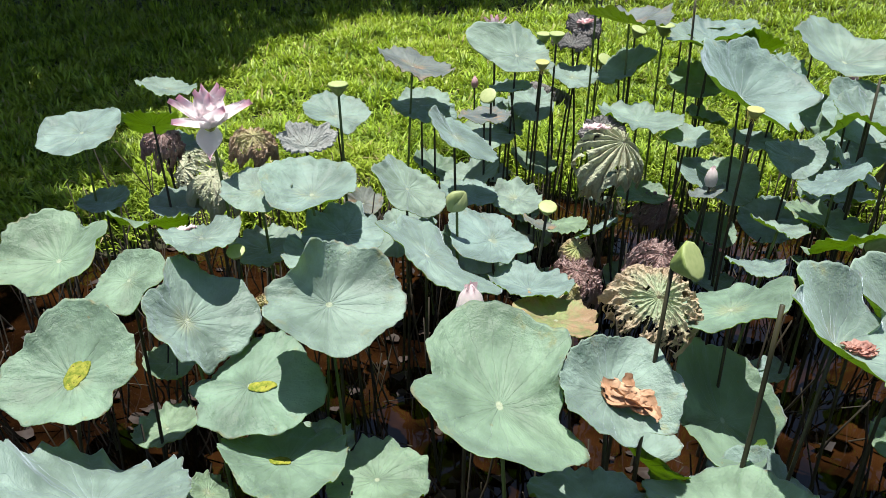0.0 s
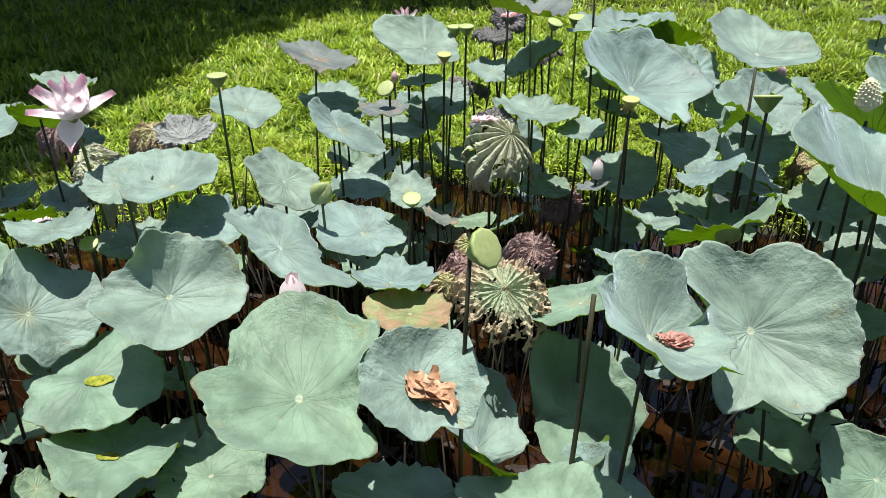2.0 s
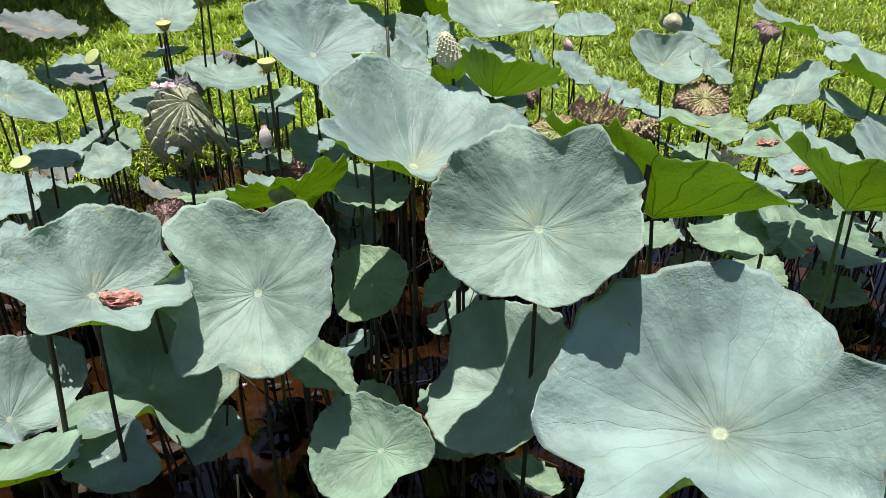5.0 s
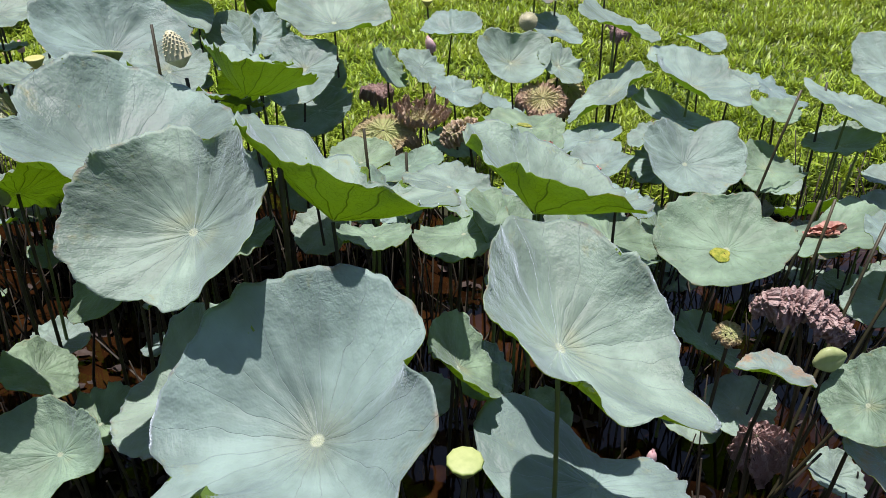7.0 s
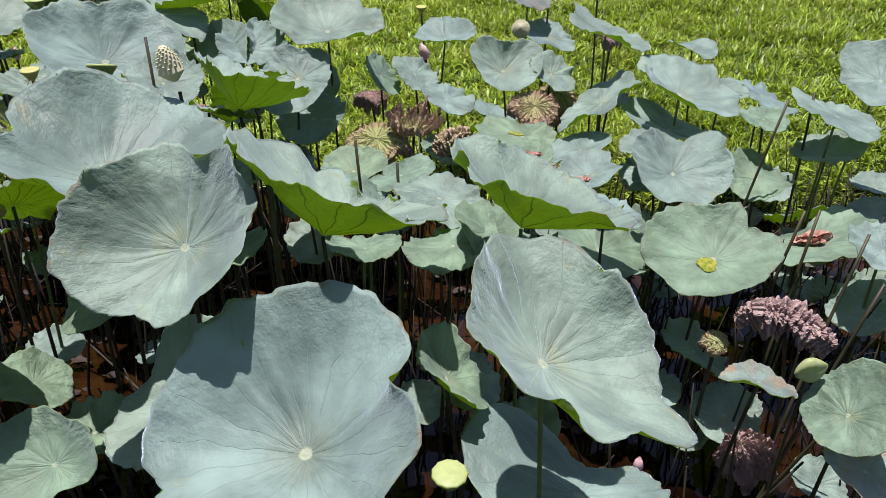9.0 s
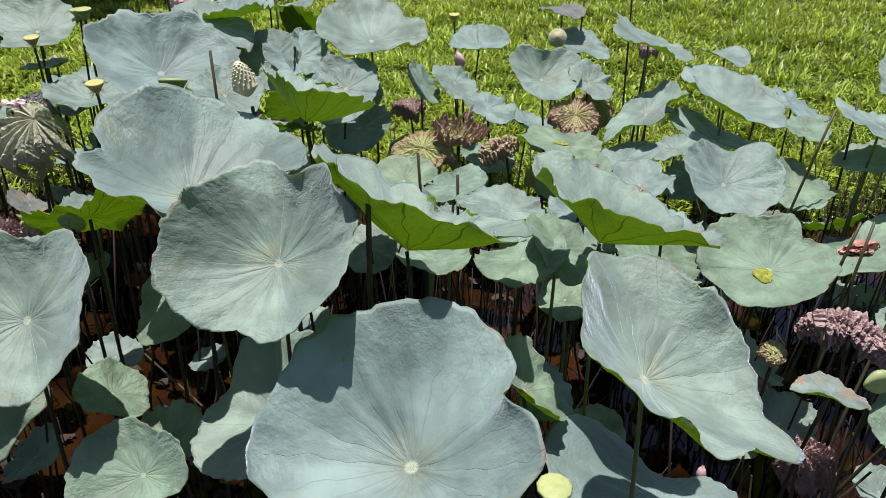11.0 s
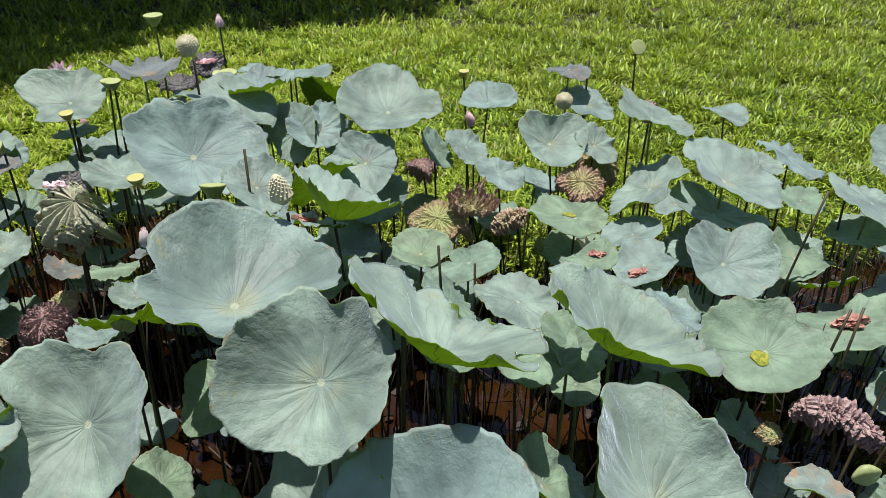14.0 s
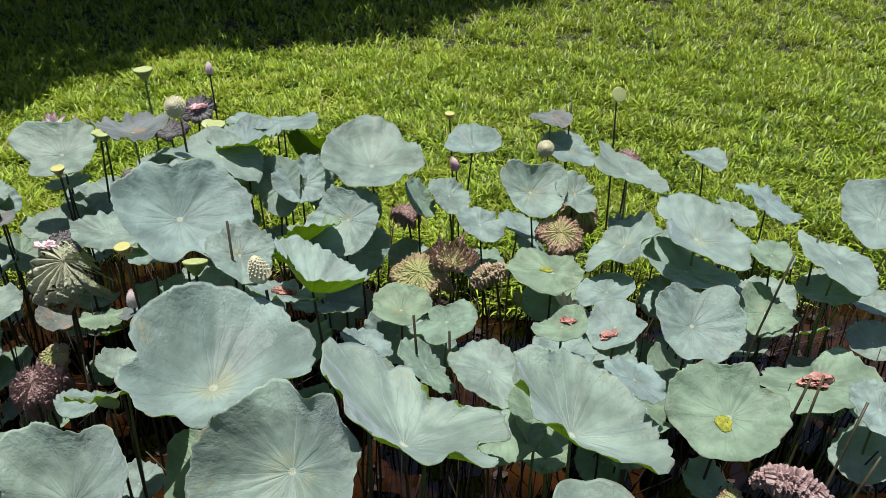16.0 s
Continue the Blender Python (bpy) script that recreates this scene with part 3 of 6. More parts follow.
lotus_leaf(0.328, 3.143, 1.121, 0.182, -65, 23.8, 0.19, rim=(-0.084, 0.036, -0.055, -0.088, -0.124, 0.057, 0.068, -0.087, -0.018, 0.047, -0.006, 0.014), lift=(-0.061, -0.145, 0.010, 0.046, 0.011, 0.006, -0.007, 0.011), seed=453)
lotus_leaf(0.043, 2.412, 0.979, 0.140, -7, 39.3, 0.10, rim=(0.191, 0.056, 0.054, 0.190, 0.001, -0.034, 0.046, 0.007, -0.043, 0.026, 0.013, -0.005), lift=(0.079, 0.005, -0.031, 0.009, 0.010, -0.020, 0.003, 0.015), seed=470)
lotus_leaf(0.166, 2.744, 0.953, 0.109, 141, 1, 0.10, 0.02, 32, 0.00, -29, 0.03, -14, 0.01, -51, kind="dark")
lotus_leaf(1.083, 2.512, 1.092, 0.236, -51, 33.0, 0.41, rim=(0.024, -0.008, 0.001, 0.060, -0.020, 0.059, 0.039, -0.001, 0.009, -0.006, -0.019, 0.023, 0.005, 0.014, 0.040, 0.016, 0.012, -0.024, 0.011, -0.022), lift=(-0.019, 0.052, 0.030, 0.031, 0.048, -0.016, 0.008, 0.018), seed=147)
lotus_leaf(1.759, 3.092, 1.100, 0.241, -70, 16.0, 0.30, rim=(-0.004, 0.058, -0.109, -0.061, -0.018, -0.037, 0.075, 0.036, 0.054, 0.016, -0.012, 0.002, -0.000, -0.031, -0.023, -0.001, -0.011, 0.002, 0.018, -0.008), lift=(0.000, -0.073, -0.037, 0.026, 0.022, 0.070, -0.006, 0.012), seed=164)
lotus_leaf(1.475, 1.596, 1.013, 0.233, -48, 16.7, 0.51, rim=(0.008, 0.204, -0.010, 0.051, 0.045, 0.005, -0.013, -0.011, 0.011, 0.033, -0.033, 0.017, 0.034, 0.028, 0.005, 0.009, 0.043, -0.023, 0.002, -0.033), lift=(0.040, -0.053, 0.101, 0.001, -0.035, -0.008, -0.030, -0.047), seed=11)
lotus_leaf(1.738, 1.337, 0.976, 0.192, -106, 43.4, 0.56, rim=(0.012, 0.008, 0.033, -0.019, -0.022, -0.034, 0.008, 0.034, -0.014, 0.010, -0.018, -0.027, 0.014, -0.005, 0.024, 0.029, -0.001, 0.014, -0.010, 0.009), lift=(0.151, -0.097, -0.047, 0.038, -0.067, 0.018, -0.011, -0.030), seed=28)
lotus_leaf(1.136, 1.404, 0.789, 0.197, -93, 41.0, 0.48, rim=(0.041, -0.009, -0.049, -0.029, 0.038, 0.019, -0.086, 0.011, 0.019, -0.023, 0.028, 0.031, -0.023, -0.040, -0.031, 0.046, 0.014, -0.032, -0.011, 0.004), lift=(0.144, -0.005, -0.005, 0.045, -0.002, 0.003, -0.001, -0.002), seed=181)
lotus_leaf(0.853, 1.258, 0.866, 0.165, -26, 27.5, 0.48, rim=(-0.003, -0.012, 0.010, 0.024, 0.013, 0.017, 0.016, 0.063, -0.006, -0.022, -0.019, 0.037, 0.000, 0.057, 0.022, -0.038, 0.001, -0.005, 0.019, -0.007), lift=(-0.110, -0.060, -0.037, -0.066, 0.052, 0.004, 0.036, 0.012), seed=198)
lotus_leaf(2.023, 1.002, 0.748, 0.256, -137, 26.1, 0.47, rim=(-0.035, 0.074, 0.040, -0.067, -0.096, -0.014, -0.033, 0.018, 0.031, -0.013, -0.027, -0.059, 0.001, 0.010, -0.021, -0.055, -0.034, 0.032, 0.008, 0.000), lift=(-0.133, 0.002, 0.144, -0.025, 0.032, -0.060, 0.014, -0.029), seed=45)
lotus_leaf(2.423, 1.053, 0.906, 0.197, -29, 28.7, 0.47, rim=(0.021, 0.021, -0.013, -0.087, 0.064, -0.057, -0.045, 0.026, -0.045, 0.024, -0.027, -0.016, -0.040, 0.007, -0.001, 0.040, 0.022, 0.015, -0.010, -0.002), lift=(-0.072, 0.058, -0.033, 0.003, -0.050, -0.049, 0.024, 0.021), seed=62)
lotus_leaf(1.413, 1.229, 0.498, 0.120, -96, 33.9, 0.37, rim=(-0.211, 0.007, 0.102, 0.028, 0.101, 0.018, 0.007, -0.003, -0.000, -0.038, -0.007, -0.021), lift=(0.073, 0.049, -0.034, 0.039, -0.001, -0.005, 0.003, 0.002), seed=487, kind="fresh")
lotus_leaf(1.697, 1.335, 0.576, 0.184, -149, 38.8, 0.39, rim=(0.043, 0.087, -0.023, 0.020, 0.027, -0.040, 0.015, 0.028, -0.021, 0.008, -0.014, -0.020), lift=(0.042, 0.016, -0.003, -0.083, 0.012, 0.004, -0.006, 0.004), seed=504)
lotus_leaf(1.358, 1.647, 0.673, 0.114, -125, 31.6, 0.05, rim=(-0.114, 0.033, -0.059, -0.036, 0.012, 0.047, -0.029, 0.017, -0.004, -0.003, 0.006, 0.016), lift=(-0.161, -0.043, 0.040, -0.006, -0.004, 0.003, 0.000, -0.003), seed=521, kind="fresh")
lotus_leaf(1.248, 1.464, 0.533, 0.094, -0, 31, 0.15, 0.16, -64, 0.03, -64, 0.03, 44, 0.00, 47, kind="fresh")
lotus_leaf(0.791, 1.259, 0.445, 0.105, -86, 16.3, 0.10, rim=(0.008, 0.028, 0.074, -0.144, -0.008, -0.032, 0.002, -0.022, 0.023, -0.022, 0.016, -0.014), lift=(-0.222, -0.008, 0.004, 0.017, -0.001, -0.002, 0.000, -0.001), seed=1014)
lotus_leaf(0.782, 1.528, 0.430, 0.188, -38, 31.1, 0.23, rim=(0.046, 0.140, -0.121, 0.086, 0.216, -0.020, -0.097, -0.109, -0.022, 0.064, -0.025, 0.067), lift=(-0.266, 0.061, 0.164, 0.184, -0.047, -0.005, 0.060, -0.030), seed=538, kind="fresh")
lotus_leaf(0.502, 1.376, 0.450, 0.149, -7, 49.5, 0.40, rim=(-0.345, 0.259, -0.162, 0.012, -0.019, -0.046, 0.038, 0.024, 0.017, 0.032, -0.032, 0.046), lift=(-0.208, 0.145, 0.010, 0.139, 0.022, 0.075, 0.016, 0.027), seed=980)
lotus_leaf(0.324, 1.071, 0.569, 0.142, 65, 20, 0.21, 0.13, 74, 0.04, -89, 0.02, 3, 0.15, 23)
lotus_leaf(0.642, 1.094, 0.523, 0.187, 95, 25.7, 0.29, rim=(-0.048, -0.052, -0.020, -0.024, -0.028, 0.024, 0.005, -0.012, 0.014, 0.001, 0.002, 0.005), lift=(0.006, 0.022, -0.069, 0.009, -0.001, -0.013, 0.007, 0.000), seed=997, kind="fresh")
lotus_leaf(-0.171, 1.347, 0.389, 0.134, -126, 2, 0.13, 0.11, 89, 0.03, -17, 0.04, 34, 0.02, 12, kind="fresh")
lotus_leaf(-0.400, 1.340, 0.458, 0.177, 75, 17, 0.13, 0.10, 11, 0.07, -79, 0.05, -37, 0.09, 54, kind="fresh")
lotus_leaf(-0.765, 1.119, 0.541, 0.228, 70, 27, 0.17, 0.10, -26, 0.18, -59, 0.10, 51, 0.07, 54)
lotus_leaf(-0.599, 1.311, 0.381, 0.057, -2, 30, 0.12, 0.07, -38, 0.01, -66, 0.01, -55, 0.01, 4, kind="fresh")
lotus_leaf(0.783, 1.618, 0.737, 0.151, 146, 24.0, 0.13, rim=(-0.021, 0.036, -0.020, -0.049, 0.001, -0.081, -0.044, -0.052, 0.029, -0.050, 0.054, -0.011), lift=(0.072, -0.024, 0.053, 0.013, 0.018, -0.012, 0.023, -0.013), seed=555, kind="fresh")
lotus_leaf(0.941, 1.858, 0.742, 0.084, 76, 11, 0.13, 0.15, 0, 0.02, -78, 0.01, 9, 0.01, 20)
lotus_leaf(1.164, 1.706, 0.905, 0.151, 120, 38, 0.13, 0.13, 3, 0.06, -16, 0.02, -14, 0.02, 41, kind="fresh")
lotus_leaf(1.042, 1.961, 0.820, 0.087, 36, 13, 0.17, 0.12, -4, 0.03, -64, 0.01, -39, 0.02, -4)
lotus_leaf(1.995, 1.449, 0.953, 0.242, 42, 27.6, 0.51, rim=(-0.156, -0.093, 0.022, -0.112, 0.086, 0.116, -0.010, 0.026, 0.026, 0.014, 0.009, 0.020, 0.029, 0.022, 0.034, 0.013, -0.042, -0.060, -0.042, -0.042), lift=(0.056, -0.013, 0.022, 0.014, 0.007, 0.017, 0.026, 0.014), seed=79, cone=True)
lotus_leaf(2.427, 1.492, 0.954, 0.219, 20, 22.1, 0.53, rim=(0.024, -0.032, -0.126, -0.016, -0.063, 0.085, -0.021, 0.013, 0.018, 0.019, -0.010, -0.002, 0.014, -0.022, 0.004, -0.006, -0.025, 0.025, 0.016, -0.013), lift=(-0.060, -0.063, -0.011, -0.013, -0.002, -0.013, 0.002, -0.010), seed=96, cone=True)
lotus_leaf(3.055, 1.933, 0.647, 0.189, -117, 22.2, 0.29, rim=(-0.069, 0.024, 0.008, -0.020, 0.014, 0.018, 0.008, -0.026, 0.009, -0.020, 0.028, -0.025, 0.021, 0.020, 0.016, 0.026, -0.019, 0.015, -0.011, 0.005), lift=(-0.072, -0.076, -0.016, 0.022, 0.015, -0.008, 0.016, -0.014), seed=113, kind="fresh")
lotus_leaf(3.009, 2.268, 0.790, 0.165, -87, 28.5, 0.35, rim=(0.074, 0.002, 0.000, 0.017, -0.002, 0.018, -0.050, 0.001, -0.033, -0.011, -0.002, -0.050, 0.025, -0.026, 0.006, 0.016, 0.008, 0.021, 0.008, -0.001), lift=(0.136, -0.005, 0.050, 0.044, -0.007, 0.065, -0.031, -0.005), seed=130)
lotus_leaf(3.437, 2.581, 0.654, 0.126, -88, 19, 0.14, 0.18, -56, 0.08, 82, 0.05, -38, 0.06, -14, kind="fresh")
lotus_leaf(3.502, 2.228, 0.557, 0.198, 149, 19.4, 0.12, rim=(-0.019, -0.051, 0.014, -0.060, 0.096, 0.005, -0.004, 0.016, -0.105, 0.030, -0.022, -0.038), lift=(0.130, 0.100, -0.030, 0.073, 0.009, -0.016, -0.017, -0.043), seed=844, kind="fresh")
lotus_leaf(3.566, 1.955, 0.669, 0.113, -69, 22, 0.11, 0.09, 53, 0.04, 67, 0.02, 42, 0.05, 8)
lotus_leaf(3.125, 2.670, 0.951, 0.222, -26, 14.9, 0.29, rim=(-0.001, -0.012, -0.206, 0.041, 0.059, -0.121, -0.057, 0.002, 0.086, 0.049, 0.037, -0.036), lift=(0.041, 0.103, -0.005, -0.054, -0.029, 0.009, -0.005, -0.016), seed=606)
lotus_leaf(2.837, 2.681, 0.910, 0.160, 177, 33.6, 0.13, rim=(0.031, 0.036, 0.060, 0.092, -0.079, 0.024, 0.056, -0.020, -0.016, -0.069, -0.077, -0.010), lift=(-0.053, -0.005, 0.007, -0.018, -0.032, 0.004, -0.018, 0.027), seed=589)
lotus_leaf(3.083, 2.604, 0.837, 0.188, -9, 13.4, 0.18, rim=(0.007, -0.011, 0.022, -0.026, 0.017, -0.039, -0.007, -0.005, -0.007, 0.013, 0.014, -0.003), lift=(0.004, -0.086, 0.021, -0.035, 0.001, 0.006, 0.002, -0.005), seed=623)
lotus_leaf(3.679, 2.576, 0.900, 0.174, -28, 17.0, 0.06, rim=(-0.084, -0.117, -0.064, 0.006, 0.102, 0.059, 0.018, 0.019, 0.002, -0.018, 0.016, 0.035), lift=(0.007, 0.026, -0.011, 0.020, -0.034, 0.012, 0.005, -0.011), seed=640)
lotus_leaf(3.495, 2.752, 0.837, 0.102, -68, 14, 0.09, 0.07, 34, 0.03, 67, 0.01, -55, 0.02, 42, kind="fresh")
lotus_leaf(3.972, 2.856, 0.965, 0.179, -109, 26.9, 0.19, rim=(0.035, -0.005, -0.089, 0.037, 0.072, -0.035, -0.013, 0.008, 0.004, 0.021, 0.044, -0.020), lift=(-0.122, 0.059, 0.011, -0.030, 0.006, 0.006, -0.000, -0.008), seed=657)
lotus_leaf(3.896, 3.697, 0.690, 0.188, -19, 24, 0.02, 0.02, 31, 0.04, -23, 0.06, -42, 0.03, -56)
lotus_leaf(3.516, 3.755, 0.917, 0.124, -41, 9.0, 0.11, rim=(0.035, -0.005, 0.017, -0.012, -0.018, 0.019, -0.007, 0.000, -0.003, -0.011, 0.002, 0.001), lift=(0.094, 0.166, 0.001, 0.010, -0.012, -0.004, -0.001, -0.001), seed=742)
lotus_leaf(3.456, 3.107, 0.872, 0.108, -28, 21, 0.18, 0.08, 3, 0.01, 73, 0.01, -56, 0.01, 13)
lotus_leaf(2.897, 2.983, 1.115, 0.175, -16, 21.2, 0.15, rim=(-0.031, 0.047, -0.039, -0.030, 0.036, -0.023, 0.010, -0.001, -0.007, -0.074, -0.020, 0.018), lift=(0.011, -0.041, 0.031, 0.087, 0.019, -0.014, 0.016, -0.008), seed=708)
lotus_leaf(2.512, 3.285, 0.899, 0.166, -90, 29.8, 0.41, rim=(0.142, -0.094, -0.009, -0.059, -0.013, 0.154, -0.046, 0.032, -0.013, -0.015, 0.013, -0.021), lift=(-0.068, -0.078, -0.022, 0.005, -0.006, 0.005, 0.006, 0.019), seed=674)
lotus_leaf(2.737, 3.309, 0.882, 0.123, -47, 36, 0.14, 0.06, 87, 0.04, -83, 0.01, 49, 0.01, -9)
lotus_leaf(2.758, 3.696, 0.982, 0.152, -58, 17.8, 0.07, rim=(-0.086, -0.050, -0.040, -0.073, 0.059, -0.032, -0.013, -0.042, -0.010, 0.013, 0.020, 0.019), lift=(-0.084, 0.114, 0.007, 0.008, 0.001, 0.009, 0.005, -0.002), seed=691)
lotus_leaf(2.248, 3.863, 0.936, 0.155, -112, 15.7, 0.33, rim=(-0.004, 0.013, 0.025, -0.030, 0.052, -0.042, 0.011, 0.028, -0.010, -0.013, -0.015, 0.011), lift=(-0.037, 0.042, 0.004, 0.031, 0.004, 0.001, -0.004, -0.003), seed=725)
lotus_leaf(2.114, 3.256, 0.889, 0.117, -37, 35, 0.10, 0.01, 67, 0.03, 79, 0.05, -20, 0.05, 46)
lotus_leaf(2.257, 3.059, 0.827, 0.124, -34, 24, 0.11, 0.06, 23, 0.01, 40, 0.01, -48, 0.01, 46)
lotus_leaf(1.965, 3.217, 0.888, 0.110, -18, 51, 0.14, 0.02, -27, 0.03, -63, 0.03, -6, 0.01, 22, kind="fresh")
lotus_leaf(1.688, 2.769, 0.980, 0.157, -89, 34.4, 0.16, rim=(-0.101, -0.117, -0.068, 0.083, -0.007, 0.008, -0.025, 0.009, -0.005, -0.054, 0.033, 0.008), lift=(0.017, -0.060, 0.014, -0.029, -0.006, 0.010, -0.002, -0.006), seed=861)
lotus_leaf(1.358, 2.991, 1.035, 0.136, -121, 55.5, 0.12, rim=(0.005, 0.042, -0.108, -0.106, -0.003, 0.044, -0.012, 0.012, 0.015, 0.013, -0.006, -0.015), lift=(-0.028, -0.040, 0.033, 0.002, -0.002, -0.005, -0.000, 0.001), seed=895)
lotus_leaf(1.121, 2.969, 1.184, 0.198, -8, 20.2, 0.06, rim=(-0.046, -0.036, 0.013, 0.035, 0.013, -0.070, -0.028, 0.023, 0.005, -0.030, -0.019, 0.002), lift=(-0.140, 0.009, 0.041, 0.054, -0.005, 0.001, -0.002, 0.001), seed=878)
lotus_leaf(1.502, 3.074, 1.042, 0.122, -26, 62, 0.08, 0.07, 64, 0.07, -74, 0.01, -6, 0.04, 47)
lotus_leaf(1.267, 3.418, 1.190, 0.213, 83, 6.0, 0.10, rim=(-0.040, 0.036, 0.042, -0.036, -0.051, -0.027, 0.009, 0.002, -0.010, -0.013, -0.003, 0.003), lift=(0.072, 0.032, 0.004, 0.057, 0.007, 0.003, 0.004, 0.007), seed=912)
lotus_leaf(0.762, 2.960, 1.289, 0.168, 46, 2, 0.26, 0.12, 28, 0.03, -72, 0.05, -5, 0.04, -49, kind="dark")
lotus_leaf(0.288, 3.363, 0.804, 0.120, -44, 31, 0.10, 0.11, 29, 0.08, -58, 0.00, -52, 0.03, 56)
lotus_leaf(-0.040, 3.153, 0.869, 0.106, -73, 29, 0.12, 0.11, -83, 0.08, -49, 0.02, 28, 0.01, 5)
lotus_leaf(1.389, 2.222, 1.091, 0.124, -43, 26, 0.19, 0.12, 69, 0.07, -77, 0.04, -5, 0.04, 58)
lotus_leaf(1.678, 2.010, 1.076, 0.165, 41, 25, 0.63, 0.06, -37, 0.15, -48, 0.03, -15, 0.11, 22)
lotus_leaf(1.590, 2.013, 1.064, 0.124, 64, 22, 0.09, 0.01, -30, 0.03, 34, 0.02, -25, 0.01, -2)
lotus_leaf(1.922, 2.486, 0.710, 0.124, -86, 8.1, 0.29, rim=(-0.037, 0.032, -0.036, -0.005, 0.069, 0.036, -0.008, 0.017, 0.015, -0.004, -0.004, -0.029), lift=(-0.016, 0.081, 0.023, -0.015, -0.000, -0.007, -0.002, -0.002), seed=776, kind="fresh")
lotus_leaf(2.105, 2.337, 0.753, 0.124, -176, 15.9, 0.09, rim=(0.032, -0.165, -0.030, 0.018, 0.006, 0.018, 0.009, 0.079, -0.101, -0.071, 0.068, 0.022), lift=(-0.051, 0.042, -0.045, -0.025, 0.007, -0.018, -0.001, 0.007), seed=759, kind="fresh")
lotus_leaf(2.551, 2.672, 0.786, 0.171, -8, 6.1, 0.13, rim=(-0.345, -0.062, -0.058, 0.099, 0.108, -0.066, -0.046, -0.038, -0.036, -0.007, 0.029, -0.012), lift=(0.072, 0.112, 0.084, -0.027, -0.058, 0.005, 0.013, -0.007), seed=572, kind="fresh")
lotus_leaf(2.742, 2.501, 0.794, 0.116, -177, 21.4, 0.15, rim=(-0.003, 0.030, 0.026, -0.047, -0.024, -0.003, -0.006, 0.008, 0.010, -0.006, -0.010, -0.001), lift=(-0.065, -0.014, 0.024, 0.026, 0.000, -0.007, -0.002, 0.002), seed=827)
lotus_leaf(2.725, 2.257, 0.791, 0.117, -148, 18.2, 0.16, rim=(-0.028, 0.014, -0.080, 0.038, -0.029, -0.058, -0.036, -0.042, -0.016, -0.015, 0.018, -0.054), lift=(-0.029, -0.063, -0.016, -0.046, 0.001, -0.003, -0.007, -0.004), seed=793)
lotus_leaf(2.497, 2.099, 0.893, 0.095, 176, 12.7, 0.15, rim=(-0.009, -0.046, 0.012, 0.074, -0.066, -0.015, 0.008, 0.000, 0.007, 0.004, -0.009, 0.006), lift=(0.057, 0.103, -0.052, 0.000, 0.005, -0.010, 0.001, 0.004), seed=810, kind="fresh")
lotus_leaf(2.240, 1.898, 0.853, 0.143, -7, 11, -0.02, 0.13, 59, 0.13, -72, 0.01, 39, 0.04, 14)
lotus_leaf(2.034, 1.989, 0.799, 0.118, 8, 39, 0.07, 0.03, -55, 0.06, -46, 0.02, -32, 0.02, -43, kind="fresh")
lotus_leaf(1.819, 2.112, 0.796, 0.098, 23, 23, 0.18, 0.07, 58, 0.01, -79, 0.03, -32, 0.01, -8)
lotus_leaf(2.713, 1.920, 0.809, 0.110, 2, 19, 0.09, 0.09, 47, 0.03, -84, 0.02, -41, 0.03, 38)
lotus_leaf(2.424, 1.807, 0.612, 0.085, -120, 15, 0.13, 0.07, 37, 0.07, 76, 0.04, -41, 0.02, 53, kind="fresh")
lotus_leaf(2.540, 1.159, 0.495, 0.205, 55, 16.6, 0.15, rim=(-0.078, -0.026, 0.082, -0.086, -0.011, 0.130, -0.015, 0.007, -0.016, -0.003, -0.013, -0.018), lift=(-0.043, -0.226, 0.026, 0.091, -0.016, 0.012, -0.010, -0.002), seed=963)
lotus_leaf(3.161, 1.320, 0.576, 0.114, -172, 40.2, 0.16, rim=(0.163, 0.013, -0.021, 0.031, 0.047, 0.048, -0.002, 0.016, 0.004, -0.005, -0.004, -0.001), lift=(0.025, 0.120, 0.012, -0.012, -0.002, 0.001, -0.001, -0.000), seed=929, kind="fresh")
lotus_leaf(2.977, 1.379, 0.622, 0.082, 59, 15.1, 0.10, rim=(-0.032, -0.070, -0.027, -0.008, -0.059, 0.023, 0.022, -0.011, -0.016, -0.021, 0.000, 0.003), lift=(-0.119, 0.077, 0.039, -0.044, -0.021, -0.005, 0.008, 0.000), seed=946, kind="torn")
lotus_leaf(2.277, 1.659, 0.823, 0.123, -167, 9, 0.06, 0.08, 15, 0.06, 57, 0.04, -56, 0.00, -25, kind="fresh")
lotus_leaf(2.736, 2.034, 0.625, 0.164, -23, 21, 0.12, 0.05, -32, 0.01, 58, 0.09, 56, 0.03, 23, kind="fresh")
lotus_leaf(2.370, 1.695, 0.842, 0.111, -36, 37, 0.10, 0.15, 25, 0.02, 60, 0.05, -29, 0.03, 52, kind="fresh")
lotus_leaf(1.319, 2.491, 0.872, 0.111, -110, 22, 0.13, 0.18, -6, 0.03, 85, 0.04, 22, 0.04, 9)
lotus_leaf(1.259, 2.093, 0.930, 0.108, 157, 28, 0.11, 0.07, -6, 0.05, 32, 0.03, 31, 0.04, 3)
lotus_leaf(0.750, 2.624, 0.975, 0.157, -7, 7, 0.14, 0.07, 19, 0.05, -41, 0.03, -34, 0.03, -6)
lotus_leaf(0.638, 3.455, 0.955, 0.122, -76, 14, 0.14, 0.05, 12, 0.03, -59, 0.02, -44, 0.02, 2)
lotus_leaf(0.424, 3.297, 0.861, 0.114, -89, 28, 0.12, 0.05, -23, 0.04, -74, 0.02, -15, 0.02, 54)
